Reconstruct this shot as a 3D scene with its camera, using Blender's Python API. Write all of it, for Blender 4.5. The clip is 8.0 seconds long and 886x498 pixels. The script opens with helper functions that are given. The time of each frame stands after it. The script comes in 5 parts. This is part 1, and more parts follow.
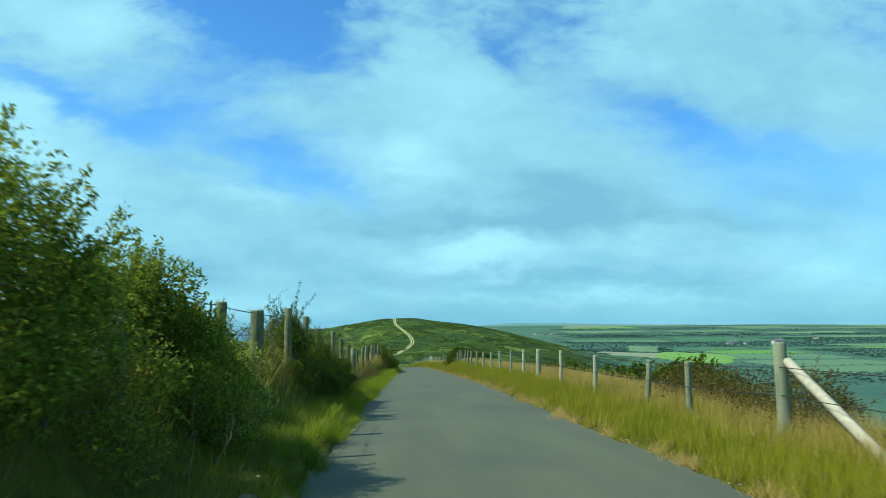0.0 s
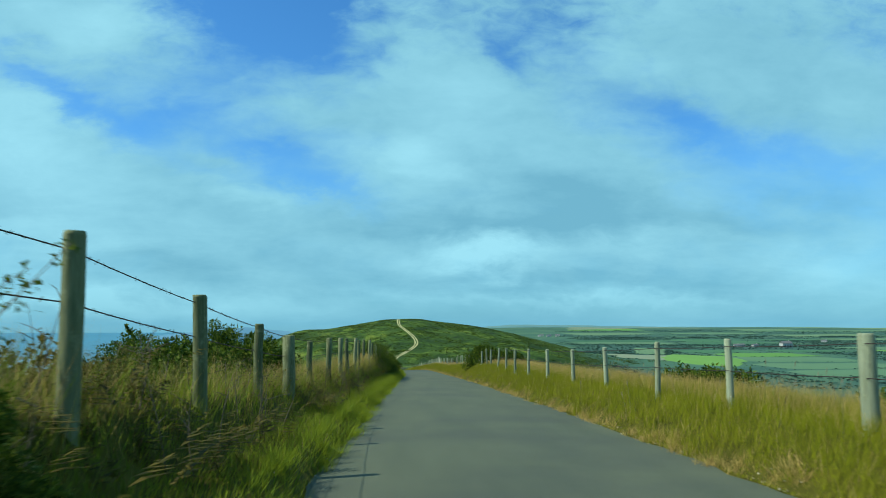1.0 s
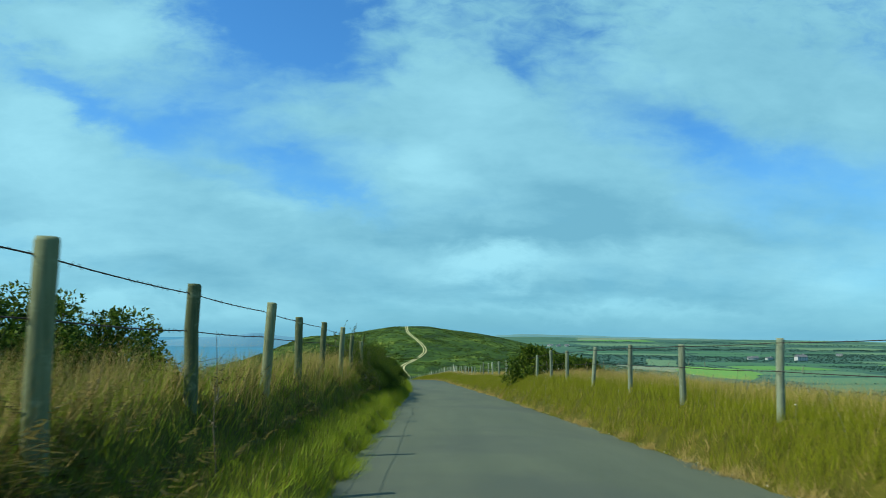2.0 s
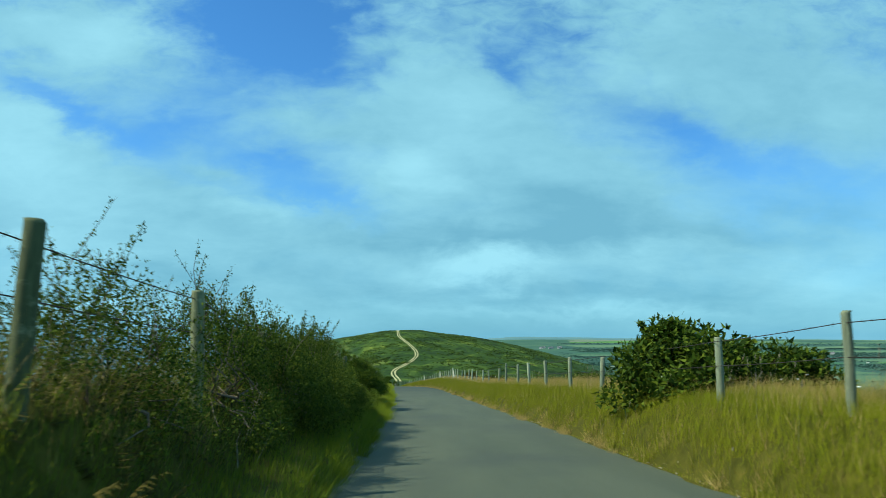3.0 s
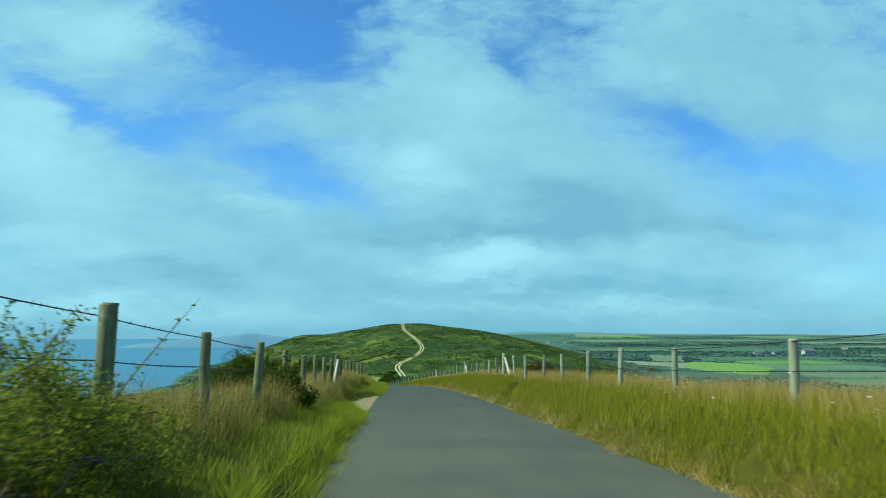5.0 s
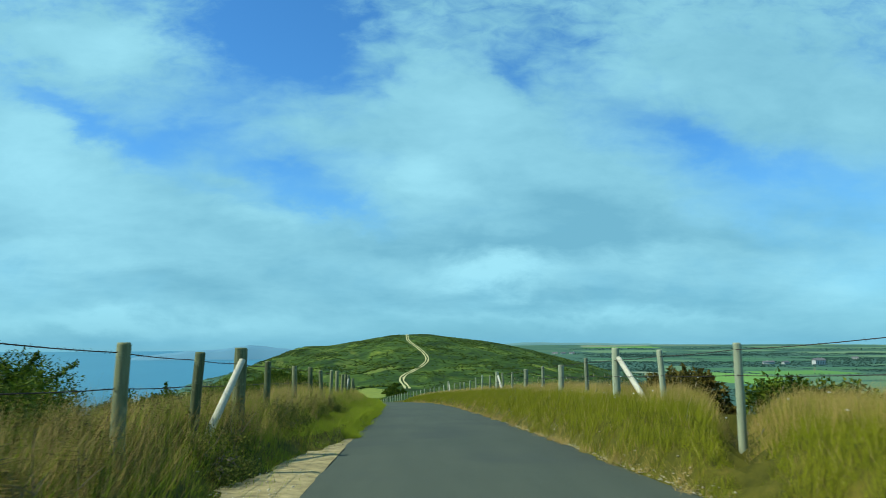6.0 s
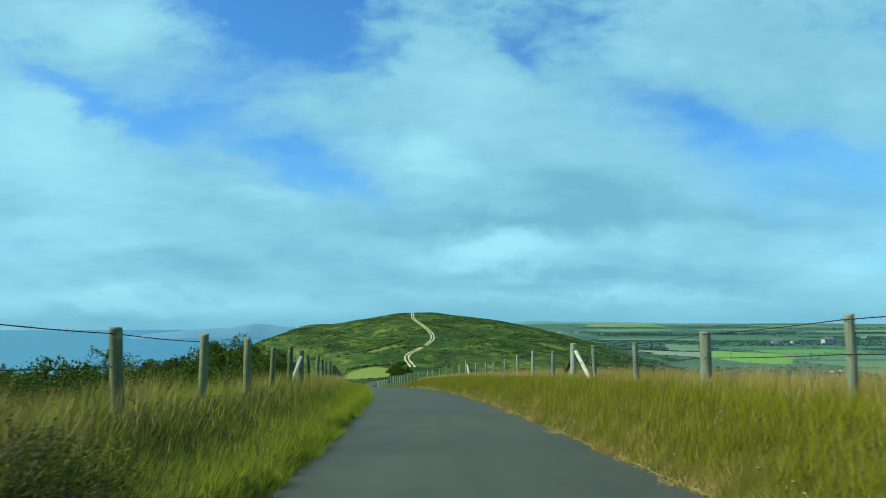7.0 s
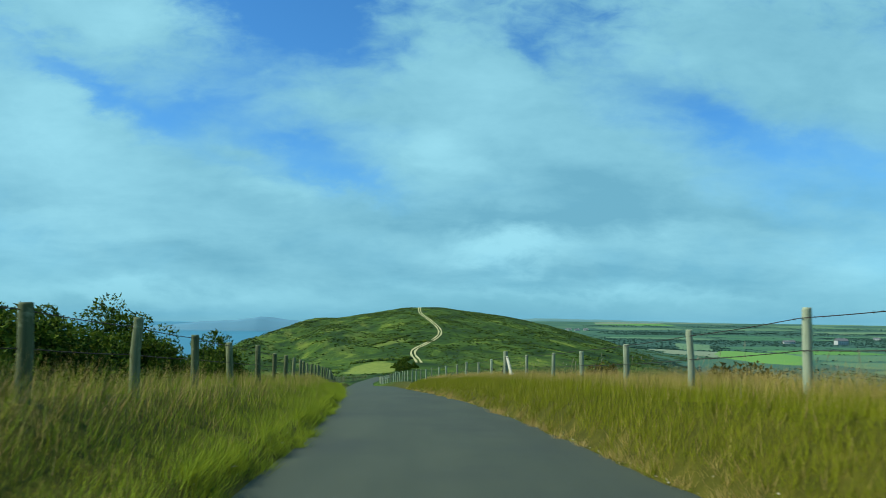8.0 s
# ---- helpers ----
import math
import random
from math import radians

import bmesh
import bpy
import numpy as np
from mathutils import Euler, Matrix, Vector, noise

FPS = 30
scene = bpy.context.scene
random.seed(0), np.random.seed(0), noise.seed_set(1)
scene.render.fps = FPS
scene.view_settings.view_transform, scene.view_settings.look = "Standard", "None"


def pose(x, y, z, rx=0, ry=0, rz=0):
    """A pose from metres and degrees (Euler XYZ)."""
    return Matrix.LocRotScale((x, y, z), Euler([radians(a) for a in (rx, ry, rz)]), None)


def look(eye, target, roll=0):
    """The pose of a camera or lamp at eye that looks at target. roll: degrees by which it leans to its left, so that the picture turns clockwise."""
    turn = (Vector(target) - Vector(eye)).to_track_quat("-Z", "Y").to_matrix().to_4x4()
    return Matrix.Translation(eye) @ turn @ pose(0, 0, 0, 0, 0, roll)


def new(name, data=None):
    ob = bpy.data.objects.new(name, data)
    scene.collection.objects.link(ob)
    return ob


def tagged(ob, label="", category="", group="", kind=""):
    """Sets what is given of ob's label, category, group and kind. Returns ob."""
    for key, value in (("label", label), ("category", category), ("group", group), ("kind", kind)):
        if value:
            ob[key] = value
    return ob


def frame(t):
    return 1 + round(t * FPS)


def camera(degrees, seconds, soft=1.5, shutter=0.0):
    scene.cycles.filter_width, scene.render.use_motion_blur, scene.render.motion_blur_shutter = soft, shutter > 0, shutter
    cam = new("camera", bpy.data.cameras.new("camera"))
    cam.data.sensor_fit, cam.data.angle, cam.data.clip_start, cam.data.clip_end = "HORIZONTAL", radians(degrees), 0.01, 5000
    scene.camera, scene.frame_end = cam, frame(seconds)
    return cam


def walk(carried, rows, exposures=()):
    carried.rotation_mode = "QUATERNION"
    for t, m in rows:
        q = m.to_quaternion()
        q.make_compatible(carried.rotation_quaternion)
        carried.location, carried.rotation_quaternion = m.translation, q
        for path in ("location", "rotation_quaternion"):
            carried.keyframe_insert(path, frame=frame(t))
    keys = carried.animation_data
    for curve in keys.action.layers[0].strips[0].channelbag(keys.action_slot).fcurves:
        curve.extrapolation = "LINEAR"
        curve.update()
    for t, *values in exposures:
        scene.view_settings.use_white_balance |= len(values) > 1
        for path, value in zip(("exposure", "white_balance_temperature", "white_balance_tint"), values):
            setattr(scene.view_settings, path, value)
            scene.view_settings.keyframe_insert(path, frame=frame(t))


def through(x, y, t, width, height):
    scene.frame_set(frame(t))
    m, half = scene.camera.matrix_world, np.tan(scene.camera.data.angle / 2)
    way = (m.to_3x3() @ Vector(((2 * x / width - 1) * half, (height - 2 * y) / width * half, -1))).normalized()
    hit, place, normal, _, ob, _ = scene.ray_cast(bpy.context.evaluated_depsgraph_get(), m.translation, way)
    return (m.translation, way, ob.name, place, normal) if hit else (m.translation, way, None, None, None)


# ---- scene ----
cam = camera(64.0, 8.0, soft=0.65, shutter=0.08)
# seconds, x, y, z, yaw, pitch, roll
PATH = (
    (0.0, -0.00, 0.00, 1.15, -3.80, 5.86, 0.32),
    (0.1, 0.01, 1.60, 1.06, -3.57, 6.07, 0.38),
    (0.2, 0.03, 3.19, 0.97, -3.47, 6.41, 0.66),
    (0.3, 0.06, 4.79, 0.89, -3.29, 6.45, 0.72),
    (0.4, 0.08, 6.38, 0.81, -3.13, 6.14, 0.45),
    (0.5, 0.11, 7.99, 0.73, -3.13, 6.34, 0.54),
    (0.6, 0.12, 9.59, 0.66, -3.20, 6.43, 0.13),
    (0.7, 0.14, 11.21, 0.58, -3.30, 6.43, 0.06),
    (0.8, 0.15, 12.82, 0.51, -3.36, 6.30, -0.17),
    (0.9, 0.15, 14.44, 0.44, -3.40, 6.16, 0.14),
    (1.0, 0.16, 16.06, 0.36, -3.50, 5.97, 0.06),
    (1.1, 0.16, 17.69, 0.28, -3.59, 5.88, -0.19),
    (1.2, 0.17, 19.32, 0.19, -3.67, 6.02, -0.11),
    (1.3, 0.20, 20.95, 0.10, -3.67, 6.40, -0.22),
    (1.4, 0.22, 22.58, 0.02, -3.60, 6.43, -0.23),
    (1.5, 0.25, 24.22, -0.07, -3.49, 6.37, -0.21),
    (1.6, 0.27, 25.85, -0.16, -3.45, 6.35, -0.30),
    (1.7, 0.29, 27.48, -0.25, -3.24, 6.37, -0.27),
    (1.8, 0.31, 29.11, -0.33, -3.07, 6.41, -0.77),
    (1.9, 0.33, 30.74, -0.41, -2.89, 6.44, -0.44),
    (2.0, 0.35, 32.36, -0.49, -2.81, 6.64, -0.74),
    (2.1, 0.38, 33.99, -0.56, -2.93, 6.79, -0.39),
    (2.2, 0.41, 35.61, -0.64, -3.06, 6.98, -0.22),
    (3.3, 0.89, 53.52, -1.52, -3.53, 6.93, 0.04),
    (3.4, 0.92, 55.13, -1.61, -3.52, 6.83, 0.02),
    (3.5, 0.96, 56.75, -1.70, -3.56, 6.69, -0.09),
    (3.6, 1.00, 58.36, -1.79, -3.62, 6.43, -0.55),
    (3.7, 1.03, 59.97, -1.89, -3.83, 6.33, -0.18),
    (3.8, 1.05, 61.58, -1.98, -3.77, 6.22, -0.20),
    (3.9, 1.07, 63.19, -2.07, -3.83, 6.13, -0.41),
    (4.0, 1.09, 64.80, -2.16, -3.71, 5.79, -1.08),
    (4.1, 1.11, 66.40, -2.25, -3.69, 5.94, -0.45),
    (4.2, 1.13, 68.00, -2.35, -3.63, 5.90, -0.45),
    (4.3, 1.15, 69.60, -2.45, -3.65, 6.08, -0.29),
    (4.4, 1.16, 71.19, -2.55, -3.55, 6.21, -0.49),
    (4.5, 1.18, 72.79, -2.65, -3.47, 6.09, -1.13),
    (4.6, 1.19, 74.38, -2.75, -3.41, 6.39, -0.51),
    (4.7, 1.20, 75.97, -2.84, -3.29, 6.43, -0.18),
    (5.8, 1.24, 93.44, -3.77, -2.74, 7.52, -0.13),
    (5.9, 1.26, 95.02, -3.85, -2.72, 7.62, -0.16),
    (6.0, 1.28, 96.60, -3.92, -2.71, 7.45, 0.21),
    (6.1, 1.30, 98.18, -4.00, -2.52, 7.41, 0.31),
    (6.2, 1.32, 99.76, -4.07, -2.54, 7.25, 0.43),
    (6.3, 1.33, 101.33, -4.15, -2.54, 7.16, 0.46),
    (6.4, 1.33, 102.90, -4.22, -2.57, 7.19, 0.91),
    (6.5, 1.34, 104.46, -4.30, -2.64, 7.23, 0.80),
    (6.6, 1.35, 106.03, -4.38, -2.76, 7.21, 0.58),
    (6.7, 1.36, 107.59, -4.46, -2.72, 6.80, 0.11),
    (6.8, 1.37, 109.15, -4.55, -2.63, 6.44, 0.12),
    (6.9, 1.39, 110.71, -4.65, -2.42, 6.07, 0.31),
    (7.0, 1.41, 112.27, -4.74, -2.29, 5.77, 0.15),
    (7.1, 1.42, 113.84, -4.84, -2.21, 5.56, 0.19),
    (7.2, 1.44, 115.42, -4.95, -2.14, 5.61, 0.06),
    (7.3, 1.45, 117.00, -5.05, -2.17, 5.67, 0.05),
    (7.4, 1.45, 118.59, -5.16, -2.13, 5.64, -0.11),
    (7.5, 1.45, 120.19, -5.27, -2.11, 5.59, -0.35),
    (7.6, 1.45, 121.79, -5.38, -2.11, 5.50, -0.22),
    (7.7, 1.45, 123.39, -5.50, -2.09, 5.43, -0.28),
    (7.8, 1.44, 125.00, -5.61, -1.89, 5.40, -0.73),
    (7.9, 1.43, 126.61, -5.72, -1.90, 5.57, -0.47),
    (8.0, 1.43, 128.21, -5.84, -1.72, 5.44, -0.69),
)
walk(cam, [(t, pose(x, y, z, 90 + p, r, w)) for t, x, y, z, w, p, r in PATH],
     exposures=[(0.0, 0.46, 6180, 0), (0.5, 0.38, 6150, 0), (1.1, 0.22, 6150, 0), (3.0, 0.26, 6150, 0), (3.5, 0.36, 6150, 0), (4.5, 0.32, 6150, 0), (6.5, 0.24, 6150, 0), (7.0, 0.28, 6150, 0), (8.0, 0.15, 6150, 0)])
# ---------------------------------------------------------------- light
SUN_AZ, SUN_EL = -100.0, 46.0          # degrees from +y towards +x, and above the horizon


def make_world():
    w = bpy.data.worlds.new("sky")
    scene.world = w
    w.use_nodes = True
    nt = w.node_tree
    nt.nodes.clear()
    N, L = nt.nodes, nt.links

    def link(a, sock):
        if isinstance(a, (int, float)):
            sock.default_value = a
        else:
            L.new(a, sock)

    def m(op, a, b=0.0, c=None, clamp=False):
        n = N.new("ShaderNodeMath")
        n.operation, n.use_clamp = op, clamp
        link(a, n.inputs[0])
        link(b, n.inputs[1])
        if c is not None:
            link(c, n.inputs[2])
        return n.outputs[0]

    def mix(f, a, b):
        n = N.new("ShaderNodeMix")
        n.data_type = "RGBA"
        link(f, n.inputs[0])
        for s, v in ((n.inputs[6], a), (n.inputs[7], b)):
            if isinstance(v, tuple):
                s.default_value = (*v, 1)
            else:
                L.new(v, s)
        return n.outputs[2]

    def noise_tex(vec, scale, detail, rough, dist=0.0):
        n = N.new("ShaderNodeTexNoise")
        n.inputs["Scale"].default_value, n.inputs["Detail"].default_value = scale, detail
        n.inputs["Roughness"].default_value, n.inputs["Distortion"].default_value = rough, dist
        L.new(vec, n.inputs["Vector"])
        return n.outputs[0]

    sky = N.new("ShaderNodeTexSky")
    sky.sky_type, sky.sun_disc = "NISHITA", False
    sky.sun_elevation, sky.sun_rotation = radians(SUN_EL), radians(SUN_AZ)
    sky.altitude, sky.air_density, sky.dust_density, sky.ozone_density = 150, 1.0, 0.6, 2.2
    co = N.new("ShaderNodeTexCoord").outputs["Generated"]
    sep = N.new("ShaderNodeSeparateXYZ")
    L.new(co, sep.inputs[0])
    dx, dy, dz = sep.outputs
    ay = m("ADD", m("ABSOLUTE", dy), 0.04)
    u, v = m("DIVIDE", dx, ay), m("DIVIDE", dz, ay)
    comb = N.new("ShaderNodeCombineXYZ")
    L.new(u, comb.inputs[0])
    L.new(m("MULTIPLY", v, 1.9), comb.inputs[1])
    uv = comb.outputs[0]
    big = noise_tex(uv, 3.2, 8, 0.56, 0.5)
    fine = noise_tex(uv, 11.0, 7, 0.6, 0.4)
    wob = m("MULTIPLY", m("SUBTRACT", noise_tex(uv, 6.0, 7, 0.6), 0.5), 0.20)
    rise = m("MULTIPLY", m("SUBTRACT", noise_tex(uv, 7.3, 7, 0.6, 0.3), 0.5), 0.11)
    uw, vw = m("ADD", u, wob), m("ADD", v, rise)

    def blob(u0, v0, su, sv, amount, tilt=0.0):
        a = m("SUBTRACT", uw, u0)
        b = m("SUBTRACT", m("SUBTRACT", vw, v0), m("MULTIPLY", a, tilt))
        a, b = m("DIVIDE", a, su), m("DIVIDE", b, sv)
        e = m("POWER", 2.718, m("MULTIPLY", m("ADD", m("MULTIPLY", a, a), m("MULTIPLY", b, b)), -1.0))
        return m("MULTIPLY", e, amount)

    dens = m("ADD", m("MULTIPLY", m("SUBTRACT", big, 0.5), 0.55), 0.46)
    dens = m("ADD", dens, m("MULTIPLY", m("SUBTRACT", fine, 0.5), 0.45))
    ripples = m("MULTIPLY", m("SUBTRACT", noise_tex(uv, 24.0, 5, 0.6, 0.5), 0.5), m("MULTIPLY", m("SUBTRACT", v, 0.24, clamp=True), 6.0))
    dens = m("ADD", dens, ripples)
    banks = ((-0.448, 0.404, 0.151, 0.056, 0.75, 0.00), (-0.524, 0.237, 0.135, 0.076, 0.85, -0.35), (-0.375, 0.170, 0.151, 0.056, 0.60, -0.25), (0.069, 0.288, 0.120, 0.096, 0.75, -0.30),
             (0.197, 0.253, 0.128, 0.076, 0.60, -0.40), (0.016, 0.211, 0.088, 0.040, 0.45, 0.00), (0.293, 0.191, 0.135, 0.048, 0.50, -0.30), (0.441, 0.409, 0.207, 0.088, 0.55, -0.10),
             (0.605, 0.332, 0.159, 0.064, 0.50, -0.10), (0.041, 0.129, 0.638, 0.040, 0.45, 0.00), (-0.212, 0.172, 0.068, 0.018, 0.40, -0.10), (-0.237, 0.223, 0.060, 0.014, 0.35, -0.10),
             (-0.110, 0.289, 0.104, 0.022, 0.35, -0.10), (0.061, 0.060, 0.717, 0.048, 0.40, 0.00))
    gaps = ((-0.193, 0.434, 0.112, 0.064, -1.70, 0.00), (-0.109, 0.365, 0.088, 0.019, -0.45, -0.30), (-0.460, 0.306, 0.104, 0.024, -0.62, -0.55), (-0.299, 0.282, 0.088, 0.027, -0.45, 0.30),
            (-0.107, 0.191, 0.088, 0.018, -0.45, -0.40), (-0.162, 0.240, 0.064, 0.018, -0.45, -0.30), (0.152, 0.377, 0.036, 0.040, -0.60, -0.50), (0.212, 0.424, 0.056, 0.040, -0.35, -0.40),
            (0.488, 0.250, 0.151, 0.026, -0.45, -0.20), (0.374, 0.287, 0.064, 0.028, -0.45, -0.50))
    for b in banks + gaps:
        dens = m("ADD", dens, blob(*b))
    cover = N.new("ShaderNodeMapRange")
    cover.interpolation_type = "SMOOTHSTEP"
    L.new(dens, cover.inputs[0])
    cover.inputs[1].default_value, cover.inputs[2].default_value = -0.25, 1.0
    cover = cover.outputs[0]
    lit = m("ADD", m("MULTIPLY", m("SUBTRACT", noise_tex(uv, 4.5, 7, 0.6, 0.2), 0.5), 0.8), 0.40)
    lit = m("ADD", lit, m("MULTIPLY", m("SUBTRACT", fine, 0.5), 0.45))
    band = N.new("ShaderNodeCombineXYZ")
    L.new(u, band.inputs[0])
    L.new(m("MULTIPLY", v, 4.5), band.inputs[1])
    streak = m("SUBTRACT", noise_tex(band.outputs[0], 4.2, 7, 0.6, 0.3), 0.5)
    lowness = m("POWER", 2.718, m("MULTIPLY", m("ABSOLUTE", v), -6.0))
    lit = m("ADD", lit, m("MULTIPLY", m("MULTIPLY", streak, lowness), 1.9))
    bright = ((-0.503, 0.250, 0.104, 0.064, 0.45, -0.30), (0.016, 0.234, 0.080, 0.036, 0.45, -0.10), (0.093, 0.305, 0.088, 0.056, 0.20, -0.20), (0.116, 0.088, 0.076, 0.021, 0.75, 0.00),
              (0.332, 0.117, 0.088, 0.024, 0.35, 0.00), (0.621, 0.064, 0.096, 0.026, 0.40, 0.00), (-0.472, 0.118, 0.120, 0.024, 0.35, 0.00), (-0.358, 0.026, 0.183, 0.016, 0.50, 0.00),
              (-0.212, 0.176, 0.064, 0.016, 0.30, 0.00), (-0.448, 0.404, 0.112, 0.040, 0.30, 0.00), (0.229, 0.029, 0.239, 0.008, 0.35, 0.00))
    shaded = ((0.135, 0.135, 0.255, 0.024, -0.40, 0.00), (0.277, 0.175, 0.128, 0.036, -0.30, -0.20), (-0.303, 0.078, 0.175, 0.029, -0.25, 0.00), (0.229, 0.056, 0.335, 0.014, -0.25, 0.00),
              (-0.450, 0.005, 0.096, 0.010, -0.35, 0.00), (0.472, 0.319, 0.199, 0.048, -0.10, 0.00), (0.510, 0.157, 0.159, 0.024, -0.20, 0.00))
    for b in bright + shaded:
        lit = m("ADD", lit, blob(*b))
    lit = m("ADD", lit, 0.0, clamp=True)
    cloud = mix(lit, CLOUD_GREY, CLOUD_WHITE)
    blue = N.new("ShaderNodeVectorMath")
    blue.operation = "SCALE"
    L.new(sky.outputs[0], blue.inputs[0])
    blue.inputs["Scale"].default_value = SKY_STRENGTH
    tint = N.new("ShaderNodeVectorMath")
    tint.operation = "MULTIPLY"
    L.new(blue.outputs[0], tint.inputs[0])
    tint.inputs[1].default_value = CLEAR_AIR
    thin = mix(m("MULTIPLY", cover, 0.95), tint.outputs[0], cloud)
    # pale air close to the horizon
    low = m("POWER", 2.718, m("MULTIPLY", m("ABSOLUTE", v), -30.0))
    col = mix(m("MULTIPLY", low, 0.6), thin, HORIZON_AIR)
    bg = N.new("ShaderNodeBackground")
    L.new(col, bg.inputs[0])
    out = N.new("ShaderNodeOutputWorld")
    L.new(bg.outputs[0], out.inputs[0])


SKY_STRENGTH, CLEAR_AIR = 0.125, (0.42, 0.84, 1.18)
CLOUD_GREY, CLOUD_WHITE, HORIZON_AIR = (0.17, 0.39, 0.51), (0.36, 0.67, 0.78), (0.145, 0.385, 0.55)
make_world()

sun = new("sun", bpy.data.lights.new("sun", "SUN"))
sun.data.energy, sun.data.angle, sun.data.color = 5.0, radians(0.6), (1.0, 0.93, 0.74)
_a, _e = radians(SUN_AZ), radians(SUN_EL)
_to = Vector((math.sin(_a) * math.cos(_e), math.cos(_a) * math.cos(_e), math.sin(_e)))
sun.matrix_world = look(_to * 50, (0, 0, 0))


# ---------------------------------------------------------------- materials
class Mat:
    """A node material that is put together with short calls."""

    def __init__(self, name, rough=0.8, spec=0.3):
        self.m = bpy.data.materials.new(name)
        self.m.use_nodes = True
        self.t = self.m.node_tree
        self.b = self.t.nodes["Principled BSDF"]
        self.b.inputs["Roughness"].default_value = rough
        self.b.inputs["Specular IOR Level"].default_value = spec

    def node(self, kind, **sets):
        n = self.t.nodes.new(kind)
        for k, v in sets.items():
            n.inputs[k].default_value = v
        return n

    def put(self, a, sock):
        if isinstance(a, tuple):
            sock.default_value = (*a, 1) if len(a) == 3 else a
        elif isinstance(a, (int, float)):
            sock.default_value = a
        else:
            self.t.links.new(a, sock)

    def pos(self, sx=1, sy=1, sz=1, local=False):
        src = self.node("ShaderNodeTexCoord").outputs["Object"] if local else self.node("ShaderNodeNewGeometry").outputs["Position"]
        n = self.node("ShaderNodeMapping", Scale=(sx, sy, sz))
        self.put(src, n.inputs["Vector"])
        return n.outputs[0]

    def noise(self, vec, scale, detail=5, rough=0.55, dist=0.0):
        n = self.node("ShaderNodeTexNoise", Scale=scale, Detail=detail, Roughness=rough, Distortion=dist)
        self.put(vec, n.inputs["Vector"])
        return n.outputs[0]

    def ramp(self, f, *stops):
        n = self.node("ShaderNodeValToRGB")
        el = n.color_ramp.elements
        while len(el) < len(stops):
            el.new(0.5)
        for e, (p, c) in zip(el, stops):
            e.position, e.color = p, (*c, 1)
        self.put(f, n.inputs[0])
        return n.outputs[0]

    def range(self, f, a, b, c=0.0, d=1.0):
        n = self.node("ShaderNodeMapRange")
        n.inputs[1].default_value, n.inputs[2].default_value, n.inputs[3].default_value, n.inputs[4].default_value = a, b, c, d
        self.put(f, n.inputs[0])
        return n.outputs[0]

    def math(self, op, a, b=0.0):
        n = self.node("ShaderNodeMath")
        n.operation = op
        self.put(a, n.inputs[0])
        self.put(b, n.inputs[1])
        return n.outputs[0]

    def mix(self, f, a, b, mode="MIX"):
        n = self.node("ShaderNodeMix")
        n.data_type, n.blend_type = "RGBA", mode
        self.put(f, n.inputs[0])
        self.put(a, n.inputs[6])
        self.put(b, n.inputs[7])
        return n.outputs[2]

    def color(self, c):
        self.put(c, self.b.inputs["Base Color"])
        return self

    def bump(self, h, strength=0.4, distance=0.02):
        n = self.node("ShaderNodeBump", Strength=strength, Distance=distance)
        self.put(h, n.inputs["Height"])
        self.t.links.new(n.outputs[0], self.b.inputs["Normal"])
        return self

    def island(self):
        return self.node("ShaderNodeNewGeometry").outputs["Random Per Island"]

    def rand(self):
        return self.node("ShaderNodeObjectInfo").outputs["Random"]


def mat_asphalt():
    k = Mat("asphalt", 0.86, 0.35)
    p = k.pos()
    stretch = k.noise(k.pos(1.0, 0.12, 1.0), 1.6, 4, 0.6)
    base = k.ramp(k.noise(p, 160, 3, 0.7), (0.25, (0.033, 0.038, 0.027)), (0.75, (0.078, 0.088, 0.060)))
    worn = k.mix(k.range(stretch, 0.35, 0.65, 0.0, 0.75), base, (0.076, 0.082, 0.056))
    patch = k.mix(k.range(k.noise(p, 0.35, 5, 0.6), 0.48, 0.64, 0, 0.7), worn, (0.044, 0.050, 0.042))
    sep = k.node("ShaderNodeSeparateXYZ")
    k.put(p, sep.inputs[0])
    # asphalt tone drops along y: lighter at the start, darker further on
    far_tone = k.range(k.math("ADD", sep.outputs[1], k.math("MULTIPLY", k.noise(p, 0.25, 4, 0.6), 16.0)), 92, 116)
    k.color(k.mix(far_tone, k.mix(1.0, patch, (1.10, 1.15, 1.06), "MULTIPLY"), k.mix(1.0, patch, (0.68, 0.74, 0.73), "MULTIPLY")))
    return k.bump(k.noise(p, 220, 3, 0.6), 0.5, 0.006).m


